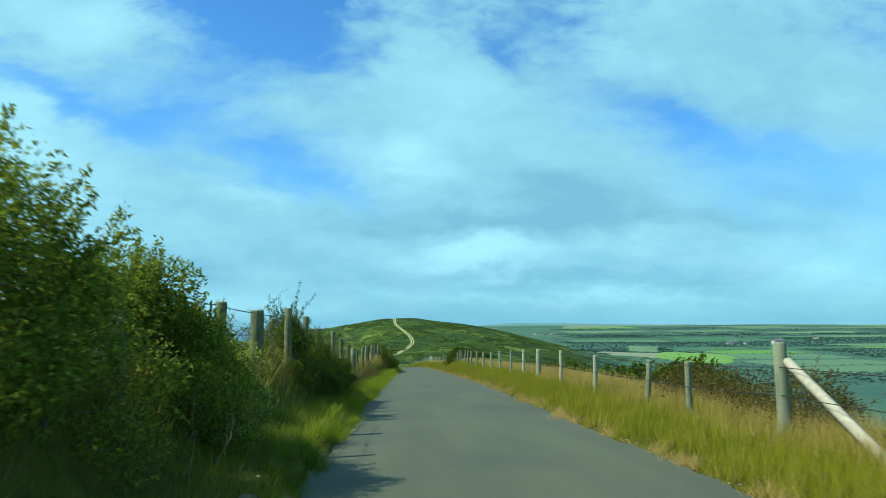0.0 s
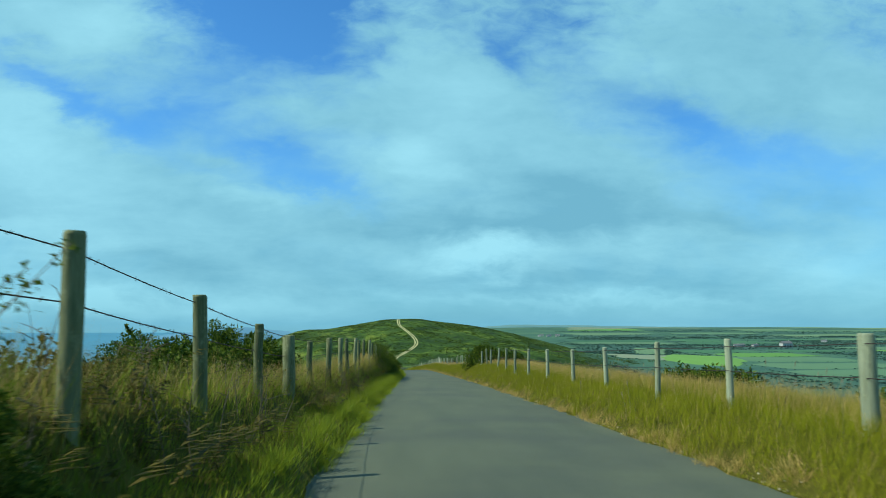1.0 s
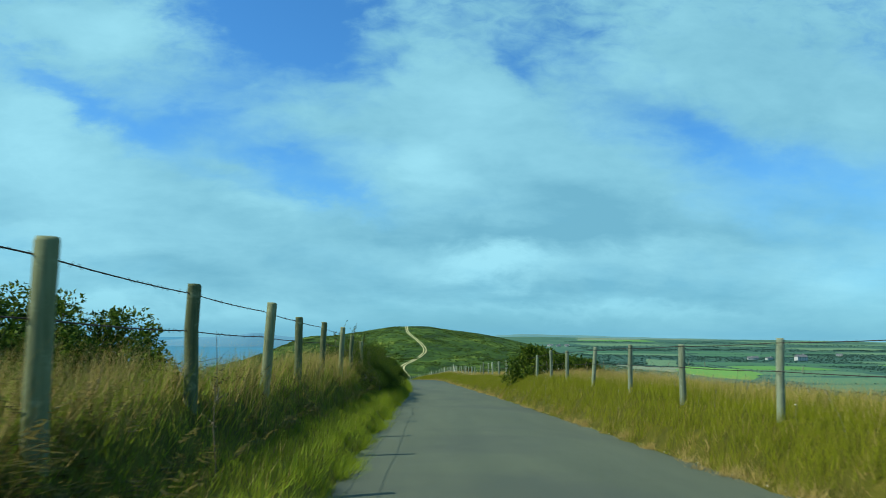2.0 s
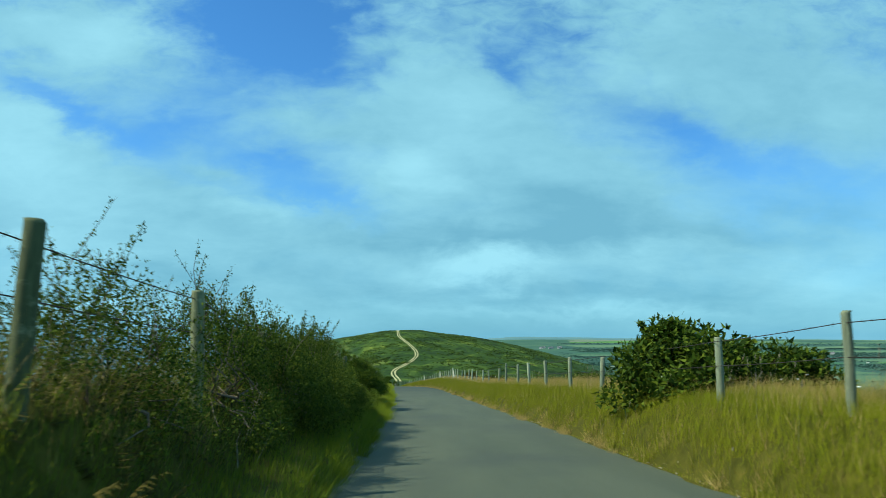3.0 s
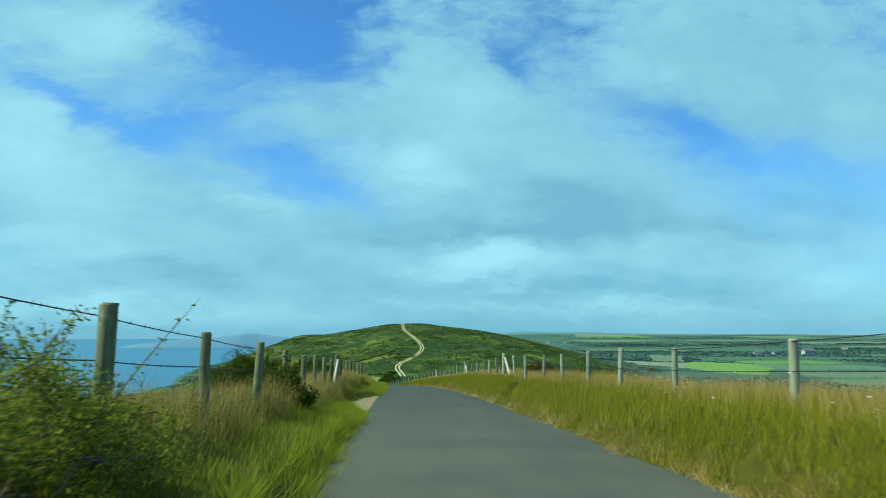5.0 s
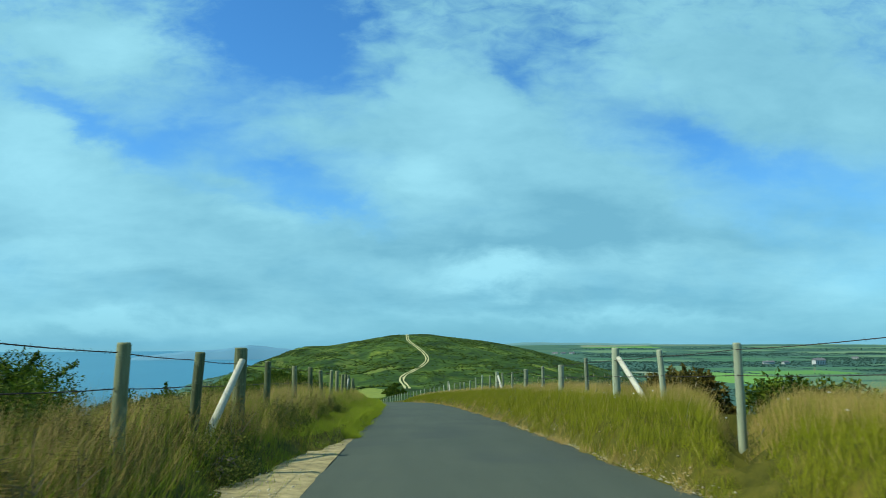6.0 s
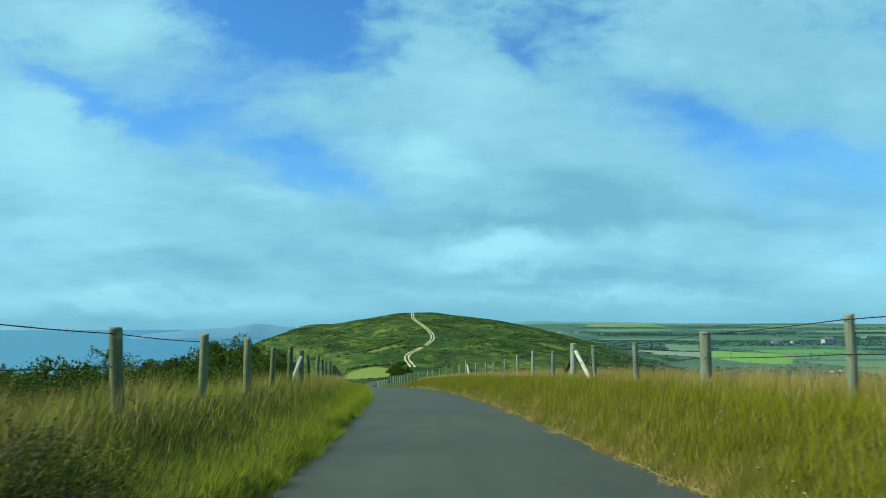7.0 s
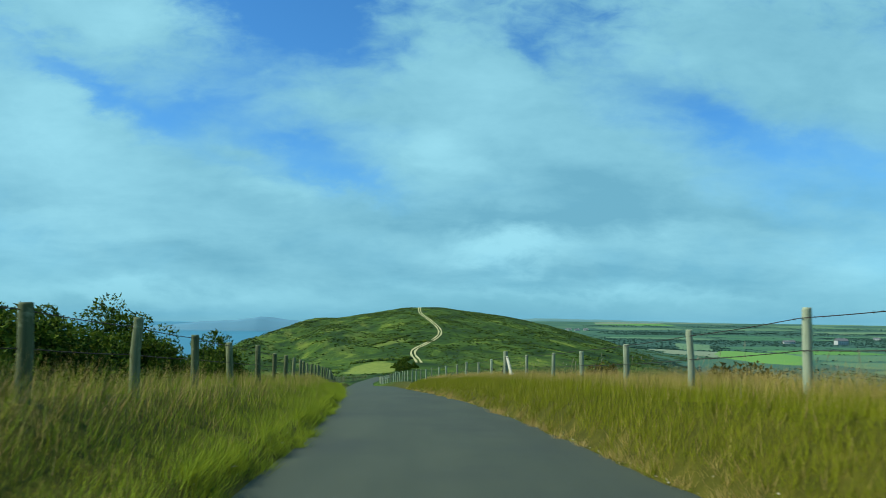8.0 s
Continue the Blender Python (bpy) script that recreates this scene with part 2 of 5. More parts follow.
def mat_leaf(name, dark, mid, light, through=0.35, single=0.65, upright=0.0):
    k = Mat(name, 0.75, 0.12)
    isl = k.island()
    big = k.noise(k.pos(), 1.1, 3, 0.5)
    c = k.ramp(k.math("ADD", k.math("MULTIPLY", isl, single), k.math("MULTIPLY", big, 1.0 - single)), (0.15, dark), (0.5, mid), (0.9, light))
    k.color(c)
    tr = k.node("ShaderNodeBsdfTranslucent")
    k.put(c, tr.inputs[0])
    if upright:
        # thin blades shade softly, as the sward they belong to
        soft = k.node("ShaderNodeMix")
        soft.data_type = "VECTOR"
        soft.inputs[0].default_value, soft.inputs[5].default_value = upright, (-0.15, 0.0, 0.99)
        k.put(k.node("ShaderNodeNewGeometry").outputs["Normal"], soft.inputs[4])
        unit = k.node("ShaderNodeVectorMath")
        unit.operation = "NORMALIZE"
        k.put(soft.outputs[1], unit.inputs[0])
        for shader in (k.b, tr):
            k.t.links.new(unit.outputs[0], shader.inputs["Normal"])
    mx = k.node("ShaderNodeMixShader")
    mx.inputs[0].default_value = through
    k.t.links.new(k.b.outputs[0], mx.inputs[1])
    k.t.links.new(tr.outputs[0], mx.inputs[2])
    k.t.links.new(mx.outputs[0], k.t.nodes["Material Output"].inputs[0])
    return k.m


def mat_wood(name, a, b, c):
    k = Mat(name, 0.85, 0.2)
    p = k.pos(1, 1, 0.06, local=True)
    g = k.noise(p, 55, 6, 0.65, 0.6)
    col = k.ramp(k.math("ADD", k.math("MULTIPLY", g, 0.7), k.math("MULTIPLY", k.rand(), 0.3)), (0.25, a), (0.5, b), (0.75, c))
    lich = k.range(k.noise(k.pos(1, 1, 1, local=True), 14, 5, 0.65), 0.55, 0.72, 0, 0.55)
    k.color(k.mix(lich, col, (0.30, 0.33, 0.20)))
    return k.bump(g, 0.6, 0.006).m


def mat_plain(name, a, b, scale, rough=0.85, bump=0.3, metal=0.0):
    k = Mat(name, rough, 0.3)
    n = k.noise(k.pos(), scale, 5, 0.6)
    k.color(k.ramp(n, (0.3, a), (0.7, b)))
    k.b.inputs["Metallic"].default_value = metal
    return k.bump(n, bump, 0.01).m


def mat_soil():
    """Ground: turf, heath on the hill, haze-tinted pasture in the vale, by large patches."""
    k = Mat("turf", 0.95, 0.1)
    p = k.pos()
    sep = k.node("ShaderNodeSeparateXYZ")
    k.put(k.node("ShaderNodeNewGeometry").outputs["Position"], sep.inputs[0])
    x, y, z = sep.outputs
    fine = k.noise(p, 3.5, 7, 0.65)
    near = k.ramp(fine, (0.3, (0.032, 0.034, 0.004)), (0.55, (0.065, 0.062, 0.007)), (0.8, (0.12, 0.095, 0.016)))
    heath = k.ramp(k.noise(k.pos(1, 0.40, 1), 0.040, 10, 0.72, 0.8), (0.38, (0.010, 0.026, 0.004)), (0.48, (0.024, 0.052, 0.006)), (0.57, (0.055, 0.094, 0.010)), (0.68, (0.15, 0.18, 0.024)))
    # distance haze is put into the blue-green base colours of the vale
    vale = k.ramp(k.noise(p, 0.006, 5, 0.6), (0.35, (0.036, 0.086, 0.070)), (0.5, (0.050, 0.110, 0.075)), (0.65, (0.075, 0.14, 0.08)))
    # grassy streaks down the seaward flank, rusty bracken low on the landward one
    lean = k.node("ShaderNodeCombineXYZ")
    k.put(k.math("ADD", x, k.math("MULTIPLY", y, 0.15)), lean.inputs[0])
    k.put(k.math("MULTIPLY", y, 0.10), lean.inputs[1])
    streaks = k.math("MULTIPLY", k.range(k.noise(lean.outputs[0], 0.075, 6, 0.6), 0.52, 0.64), k.range(x, -25, -70))
    heath = k.mix(k.math("MULTIPLY", streaks, 0.55), heath, (0.14, 0.165, 0.028))
    rust = k.math("MULTIPLY", k.range(k.noise(p, 0.05, 7, 0.68), 0.47, 0.62, 0.0, 0.7), k.math("MULTIPLY", k.range(x, 5, 40), k.range(y, 620, 420)))
    heath = k.mix(rust, heath, (0.10, 0.080, 0.018))
    ex, ey = k.math("DIVIDE", k.math("ADD", x, 20.0), 13.0), k.math("DIVIDE", k.math("SUBTRACT", y, 448.0), 58.0)
    inside = k.math("ADD", k.math("MULTIPLY", ex, ex), k.math("MULTIPLY", ey, ey))
    wav = k.math("ADD", inside, k.math("MULTIPLY", k.noise(p, 0.10, 6, 0.65), 1.8))
    heath = k.mix(k.range(wav, 1.75, 1.55), heath, k.ramp(k.noise(p, 0.4, 5, 0.6), (0.3, (0.11, 0.15, 0.025)), (0.7, (0.19, 0.22, 0.045))))
    gx, gy = k.math("DIVIDE", k.math("ADD", x, 22.0), 11.0), k.math("DIVIDE", k.math("SUBTRACT", y, 662.0), 34.0)
    gx = k.math("ADD", gx, k.math("MULTIPLY", gy, -0.6))
    rough_edge = k.math("ADD", k.math("ADD", k.math("MULTIPLY", gx, gx), k.math("MULTIPLY", gy, gy)), k.math("MULTIPLY", k.noise(p, 0.12, 6, 0.65), 1.6))
    heath = k.mix(k.range(rough_edge, 1.7, 1.4, 0.0, 0.85), heath, (0.115, 0.145, 0.025))
    a = k.mix(k.range(y, 170, 230), near, heath)
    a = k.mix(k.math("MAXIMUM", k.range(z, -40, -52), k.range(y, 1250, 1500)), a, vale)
    k.color(a)
    return k.bump(fine, 0.5, 0.05).m


def mat_water():
    k = Mat("sea_water", 0.42, 0.4)
    p = k.pos(1, 0.4, 1)
    k.color(k.ramp(k.noise(p, 0.004, 4, 0.6), (0.3, (0.026, 0.140, 0.225)), (0.7, (0.034, 0.160, 0.255))))
    return k.bump(k.noise(p, 0.25, 6, 0.65), 0.35, 0.4).m


def mat_pasture(name, a, b):
    k = Mat(name, 0.95, 0.1)
    r = k.rand()
    n = k.noise(k.pos(1, 0.25, 1), 0.02, 7, 0.68)
    k.color(k.ramp(k.math("ADD", k.math("MULTIPLY", n, 0.5), k.math("MULTIPLY", r, 0.5)), (0.25, a), (0.75, b)))
    return k.m


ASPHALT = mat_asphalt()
TURF = mat_soil()
SEA = mat_water()
GRASS_GREEN = mat_leaf("green_grass", (0.112, 0.138, 0.005), (0.185, 0.208, 0.007), (0.265, 0.270, 0.015), 0.35, 0.35, 0.72)
GRASS_LEAFY = mat_leaf("leafy_grass", (0.105, 0.165, 0.009), (0.195, 0.262, 0.014), (0.29, 0.345, 0.026), 0.38, 0.40, 0.72)
GRASS_STRAW = mat_leaf("dry_grass", (0.24, 0.175, 0.050), (0.38, 0.28, 0.090), (0.52, 0.41, 0.16), 0.35, 0.45, 0.62)
GORSE = mat_leaf("gorse_leaves", (0.014, 0.030, 0.003), (0.045, 0.080, 0.006), (0.14, 0.18, 0.014), 0.22)
THORN = mat_leaf("thorn_leaves", (0.062, 0.094, 0.012), (0.150, 0.195, 0.022), (0.30, 0.34, 0.042), 0.54)
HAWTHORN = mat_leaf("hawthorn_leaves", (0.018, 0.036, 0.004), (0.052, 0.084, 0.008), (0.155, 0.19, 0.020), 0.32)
BRAMBLE = mat_leaf("bramble_leaves", (0.030, 0.042, 0.008), (0.080, 0.098, 0.018), (0.18, 0.19, 0.040), 0.40)
BRACKEN = mat_leaf("bracken_leaves", (0.030, 0.032, 0.006), (0.080, 0.068, 0.012), (0.17, 0.13, 0.028), 0.30)
DEADWOOD = mat_plain("dead_stems", (0.14, 0.125, 0.08), (0.27, 0.24, 0.17), 14)
# braces leaning away: their shaded side is put into the wood colour
SHADED_WOOD = mat_wood("shaded_brace", (0.020, 0.018, 0.014), (0.035, 0.032, 0.024), (0.06, 0.056, 0.042))
# far ridge: distance haze painted in as a pale blue-green
RIDGE = mat_plain("hazy_ridge", (0.085, 0.18, 0.20), (0.115, 0.215, 0.21), 0.006)
TWIG = mat_plain("bare_twigs", (0.07, 0.055, 0.04), (0.17, 0.14, 0.10), 18)
MOSSY = mat_wood("mossy_post", (0.045, 0.055, 0.025), (0.10, 0.115, 0.055), (0.20, 0.215, 0.12))
POST = mat_wood("weathered_post", (0.09, 0.105, 0.065), (0.20, 0.23, 0.155), (0.33, 0.37, 0.26))
RAIL = mat_wood("pale_brace", (0.22, 0.20, 0.15), (0.38, 0.36, 0.28), (0.55, 0.53, 0.44))
WIRE = mat_plain("rusty_wire", (0.018, 0.016, 0.014), (0.04, 0.032, 0.026), 30, 0.8, 0.1, 0.0)
DIRT = mat_plain("sandy_dirt", (0.13, 0.105, 0.045), (0.34, 0.275, 0.130), 6.0, 0.95, 0.9)
GRIT = mat_plain("dull_grit", (0.060, 0.050, 0.022), (0.17, 0.135, 0.060), 14)
STONE = mat_plain("loose_stone", (0.20, 0.18, 0.12), (0.42, 0.38, 0.27), 12)
CHALK = mat_plain("chalk_track", (0.32, 0.29, 0.14), (0.50, 0.45, 0.24), 0.12)
PETAL = mat_plain("white_petals", (0.70, 0.70, 0.62), (0.80, 0.80, 0.76), 20)
SCRUB = mat_leaf("heath_scrub", (0.012, 0.026, 0.003), (0.030, 0.055, 0.006), (0.085, 0.120, 0.012), 0.15)
# woods of the vale: a bluish base colour stands in for haze
WOODS = mat_leaf("hazy_far_trees", (0.034, 0.080, 0.066), (0.042, 0.092, 0.072), (0.054, 0.110, 0.076), 0.4)
WALLS = mat_plain("pale_render", (0.32, 0.34, 0.34), (0.44, 0.46, 0.45), 0.4)
SLATE = mat_plain("slate_roof", (0.09, 0.095, 0.105), (0.16, 0.16, 0.17), 0.7)
GLASS = mat_plain("dark_glass", (0.03, 0.035, 0.04), (0.05, 0.055, 0.06), 0.5, 0.15, 0.0)
# fields of the vale: haze mixed into the base colours as a bluish tint
FIELD_BRIGHT = mat_pasture("hazy_bright_pasture", (0.085, 0.195, 0.050), (0.125, 0.245, 0.060))
FIELD_PALE = mat_pasture("hazy_pale_pasture", (0.085, 0.160, 0.090), (0.125, 0.195, 0.105))
FIELD_STRAW = mat_pasture("hazy_stubble_field", (0.13, 0.175, 0.12), (0.19, 0.225, 0.15))
FIELD_DARK = mat_pasture("hazy_dark_pasture", (0.045, 0.115, 0.065), (0.07, 0.155, 0.075))
FIELD_WOOD = mat_pasture("hazy_wooded_ground", (0.036, 0.086, 0.070), (0.048, 0.102, 0.078))
# headland takes its blue from haze, painted straight into the base colour
HAZE_HILL = mat_plain("haze_blue_cliff", (0.085, 0.20, 0.295), (0.10, 0.22, 0.31), 0.002)


# ---------------------------------------------------------------- lie of the land
def curve(pairs):
    xs, ys = [a for a, _ in pairs], [b for _, b in pairs]

    def f(v):
        v = np.asarray(v, float)
        s = np.interp(v, xs, ys)
        w = 4.0 + 0.03 * np.abs(v)
        return (s * 2 + np.interp(v - w, xs, ys) + np.interp(v + w, xs, ys)) / 4
    return f


road_x = curve([(-60, 0.3), (0, 0.95), (14, 1.15), (25, 1.45), (40, 1.75), (55, 2.0), (66, 2.2), (90, 2.15), (115, 2.05), (130, 2.0),
                (139, 1.75), (146, 1.3), (154, 0.5), (165, -0.8), (178, -1.9), (192, -2.9), (205, -4.2), (230, -7), (280, -10.5), (310, -11), (430, -8), (560, 0), (1150, 0)])
road_z = curve([(-60, 2.6), (0, 0.0), (10, -0.46), (30, -1.46), (50, -2.5), (70, -3.55), (90, -4.62), (110, -5.75), (128, -6.92),
                (140, -7.72), (150, -8.35), (158, -9.0), (166, -9.72), (180, -10.95), (192, -12.0), (205, -13.4), (230, -16), (300, -21.5), (430, -29), (560, -29), (700, -22.7),
                (930, -5.5), (1060, 3.5), (1150, 7.5), (1300, 4.0), (1700, -20), (2400, -45), (5000, -50)])
fence_r = curve([(-60, 4.0), (8, 4.4), (25, 4.55), (46, 4.6), (60, 5.1), (80, 5.32), (97, 5.5), (110, 5.4), (130, 5.45), (140, 5.02), (147, 4.85), (153, 4.6), (158.4, 4.0), (164, 3.2), (170, 2.3), (176, 1.7), (192, -0.2), (208, -1.6), (230, -4.0), (280, -7.3), (345, -7.8)])
fence_l = curve([(-60, -2.4), (10, -1.98), (20, -1.82), (30, -1.56), (47, -1.40), (64, -0.88), (75, -0.80), (87, -0.82), (100, -1.28), (115, -1.42), (130, -1.57), (135, -1.72), (139, -1.95), (146, -2.45), (154, -3.1), (165, -4.2), (178, -5.5), (190, -6.4), (205, -8.0), (230, -10.8), (280, -14.2), (345, -14.4)])
top_r = curve([(-60, 3.2), (12, 0.48), (22, 0.24), (34, -0.30), (46, -0.70), (53, -0.95), (62, -1.58), (73, -2.18), (85, -2.98), (97, -3.58), (108, -4.08), (119, -4.68),
               (130, -5.38), (140, -6.2), (147, -6.75), (153, -7.05), (158.4, -7.7), (164, -8.25), (170, -8.75), (176, -9.35), (192, -10.7), (208, -12.2), (230, -14.6), (300, -20.2), (345, -23.6)])
top_l = curve([(-60, 4.2), (14, 1.25), (20, 0.94), (25, 0.42), (30, 0.09), (39, -0.12), (47, -0.32), (60, -1.1), (70, -1.85), (80, -2.5), (90, -3.2), (100, -3.78), (110, -4.26), (120, -4.8), (130, -5.38),
               (139, -6.1), (146, -6.68), (154, -7.35), (165, -8.35), (178, -9.35), (190, -10.4), (205, -11.9), (230, -14.6), (300, -20.2), (345, -23.6)])
HILL_SIDE = curve([(-900, 75), (-500, 75), (-330, 72), (-228, 50), (-196, 40), (-174, 24), (-150, 17.5), (-120, 17.5), (-70, 9), (-20, 0.5), (30, 0), (109, 10), (176, 22), (300, 55), (430, 62), (700, 66)])
half = curve([(-60, 1.9), (8, 1.92), (16, 2.0), (24, 2.1), (32, 2.14), (44, 2.1), (56, 1.98), (66, 1.84), (74, 1.76), (84, 1.78), (95, 1.88), (104, 1.98), (114, 2.02), (136, 2.02), (150, 1.92), (215, 1.85)])


def smooth(a, b, v):
    s = np.clip((v - a) / (b - a), 0, 1)
    return s * s * (3 - 2 * s)


def shoulder(y):
    """How wide the bare shoulder beside the lane is."""
    return 0.92 * smooth(97, 100.5, y) * (1 - smooth(105, 112.5, y)) * (0.88 + 0.12 * np.sin(y * 1.7))


def ripple(x, y, size, seed=0.0):
    return (np.sin(x / size * 1.3 + seed) * np.cos(y / size + 1.7 * seed) + 0.5 * np.sin(x / size * 2.9 + y / size * 2.3 + seed * 3)
            + 0.3 * np.cos(x / size * 5.1 - y / size * 4.3 + seed)) / 1.8


def ground(x, y):
    """Height of the ground."""
    x, y = np.asarray(x, float), np.asarray(y, float)
    rx, rz = road_x(y), road_z(y)
    d, hw = x - rx, half(y)
    # the banks beside the lane
    br, bl = top_r(y) - 0.88 - rz, top_l(y) - 0.98 + 0.13 * smooth(98, 106, y) - rz
    br, bl = np.clip(br, 0.12, 1.10), np.clip(bl, 0.15, 1.05)
    br = br * (1 - 0.85 * np.exp(-((y - 103.3 - 2.3 * (d - 2.37)) / 0.75) ** 2))
    fr, fl = fence_r(y) - rx, rx - fence_l(y)
    sh = shoulder(y)
    bank = np.where(d > 0, br * (0.45 * smooth(hw + 0.03, hw + 0.30, d) + 0.55 * smooth(hw + 0.15, hw + 0.85, d)), np.minimum(0.22, 0.4 * bl) * smooth(hw - 0.02 + sh, hw + 0.16 + sh, -d) + (bl - np.minimum(0.22, 0.4 * bl)) * (0.22 * smooth(hw + 0.2 + sh * 0.8, hw + 1.0 + sh * 0.5, -d) + 0.78 * smooth(hw + 0.7 + sh * 0.5, np.maximum(fl + 0.1, 2.8) + sh * 0.3, -d)))
    right, left = np.maximum(d - fr - 0.6, 0), np.maximum(-d - fl - 0.3, 0)
    fall_r = 0.10 * np.minimum(right, 6) + 0.34 * np.maximum(right - 3, 0)
    fall_l = (0.10 + 0.18 * (1 - smooth(50, 65, y)) + 0.15 * smooth(119, 127, y)) * np.minimum(left, 4) + 0.05 * np.clip(left - 4, 0, 10) + 0.30 * np.maximum(left - 12, 0)
    near = rz + bank - fall_r - fall_l
    near = np.where(np.abs(d) < hw - 0.02, rz - 0.035, near)
    near = near + 0.05 * ripple(x, y, 1.1) * smooth(hw + 0.3, hw + 1.0, np.abs(d))
    # the hill ahead
    hx = x - 0.0
    hill = rz - HILL_SIDE(hx) * (0.55 + 0.45 * smooth(400, 1000, y)) + 1.6 * ripple(x, y, 60, 1.0) * smooth(30, 120, np.abs(hx)) + 0.7 * ripple(x, y, 17, 2.0) * smooth(12, 40, np.abs(d))
    hill = hill + 3.0 * np.sin((x * 1.0 + (y - 700) * 0.15) / 13 + 1.2 * ripple(x, y, 70, 4.0)) * smooth(25, 80, -hx) * smooth(430, 560, y) * (1 - smooth(900, 1050, y))
    z = near * (1 - smooth(170, 420, y)) + hill * smooth(170, 420, y)
    # the vale and the sea bed
    far = -58 + 3 * ripple(x, y, 420, 0.4) + 26 * smooth(2600, 4700, np.hypot(x * 0.75, y)) + 6 * smooth(2500, 4500, y) * ripple(x, y, 700, 2.2)
    z = np.where(x > rx, np.maximum(z, far), np.maximum(z, -80))
    return np.where((x < -250) & (y > 1250), np.maximum(z - 40 * smooth(1250, 1700, y), -80), z)


def zat(x, y):
    return float(ground(x, y))


# ---------------------------------------------------------------- mesh helpers
def mesh_of(name, verts, faces, materials, index=None, flat=True):
    """A mesh from arrays; faces all have the same number of corners."""
    verts, faces = np.asarray(verts, np.float32), np.asarray(faces, np.int32)
    me = bpy.data.meshes.new(name)
    me.vertices.add(len(verts))
    me.vertices.foreach_set("co", verts.ravel())
    k = faces.shape[1]
    me.loops.add(faces.size)
    me.loops.foreach_set("vertex_index", faces.ravel())
    me.polygons.add(len(faces))
    me.polygons.foreach_set("loop_start", np.arange(0, faces.size, k, dtype=np.int32))
    for mt in materials if isinstance(materials, (list, tuple)) else [materials]:
        me.materials.append(mt)
    if index is not None:
        me.polygons.foreach_set("material_index", np.asarray(index, np.int32))
    me.update(calc_edges=True)
    if not flat:
        me.polygons.foreach_set("use_smooth", np.ones(len(faces), bool))
    return me


def part(name, me, parent=None, label="", at=None):
    ob = new(name, me)
    if parent is not None:
        ob.parent = parent
    if at is not None:
        ob.matrix_basis = at
    if label:
        ob["label"] = label
    return ob


def empty(name, x, y, z):
    e = new(name)
    e.empty_display_size = 0.3
    e.location = (x, y, z)
    return e


def grid_faces(nu, nv):
    a = np.arange(nu * nv).reshape(nu, nv)
    return np.stack([a[:-1, :-1], a[1:, :-1], a[1:, 1:], a[:-1, 1:]], -1).reshape(-1, 4)


def tubes(paths, radii, sides=5):
    """Tapered tubes along paths: arrays (n, k, 3) and (n, k)."""
    paths, radii = np.asarray(paths, float), np.asarray(radii, float)
    n, k, _ = paths.shape
    t = np.gradient(paths, axis=1)
    t /= np.linalg.norm(t, axis=2, keepdims=True) + 1e-9
    ref = np.where(np.abs(t[..., 2:3]) > 0.9, np.array([1.0, 0, 0]), np.array([0, 0, 1.0]))
    a = np.cross(t, ref)
    a /= np.linalg.norm(a, axis=2, keepdims=True) + 1e-9
    b = np.cross(t, a)
    an = np.arange(sides) / sides * 2 * np.pi
    ring = a[:, :, None] * np.cos(an)[:, None] + b[:, :, None] * np.sin(an)[:, None]
    v = (paths[:, :, None] + ring * radii[:, :, None, None]).reshape(-1, 3)
    idx = np.arange(n * k * sides).reshape(n, k, sides)
    nx = np.roll(idx, -1, axis=2)
    f = np.stack([idx[:, :-1], nx[:, :-1], nx[:, 1:], idx[:, 1:]], -1).reshape(-1, 4)
    return v, f


def blades(p, h, w, lean, rng):
    """Grass blades, wide at the root: roots (n, 3), heights, widths, how far the tips lean."""
    n = len(p)
    az = rng.uniform(0, 2 * np.pi, n)
    side = np.stack([np.cos(az), np.sin(az), 0 * az], 1) * w[:, None] / 2
    la = rng.uniform(0, 2 * np.pi, n)
    ld = np.stack([np.cos(la), np.sin(la), 0 * la], 1) * (lean * h)[:, None]
    ld = ld + np.array([0.13, 0.05, 0.0]) * h[:, None]
    up = np.stack([0 * h, 0 * h, h], 1)
    tip = p + up * (1 - 0.25 * lean[:, None]) + ld
    v = np.stack([p + side, tip, p - side], 1).reshape(-1, 3)
    return v, np.arange(3 * n).reshape(n, 3)


ICO = bmesh.new()
bmesh.ops.create_icosphere(ICO, subdivisions=1, radius=1.0)
ICO_V = np.array([v.co[:] for v in ICO.verts])
ICO_F = np.array([[v.index for v in f.verts] for f in ICO.faces])
ICO.free()
OCT_V = np.array([(1, 0, 0), (-1, 0, 0), (0, 1, 0), (0, -1, 0), (0, 0, 1), (0, 0, -1.0)])
OCT_F = np.array([(0, 2, 4), (2, 1, 4), (1, 3, 4), (3, 0, 4), (2, 0, 5), (1, 2, 5), (3, 1, 5), (0, 3, 5)])


def clumps(c, r, rng, squash=0.7, rough=0.3, form=(ICO_V, ICO_F)):
    """Many uneven low clumps: centres (n, 3) and radii."""
    fv, ff = form
    n, k = len(c), len(fv)
    s = 1 + rng.normal(0, rough, (n, k, 1))
    v = fv[None] * s * np.stack([r * rng.uniform(0.8, 1.4, n), r * rng.uniform(0.8, 1.4, n), r * squash * rng.uniform(0.7, 1.3, n)], 1)[:, None]
    v = (v + c[:, None]).reshape(-1, 3)
    f = (np.arange(n)[:, None, None] * k + ff[None]).reshape(-1, 3)
    return v, f


# ---------------------------------------------------------------- the setting
def spaced(*runs):
    """Rising positions: runs of (from, to, step)."""
    out = []
    for a, b, s in runs:
        out += list(np.arange(a, b, s))
    return np.array(out)


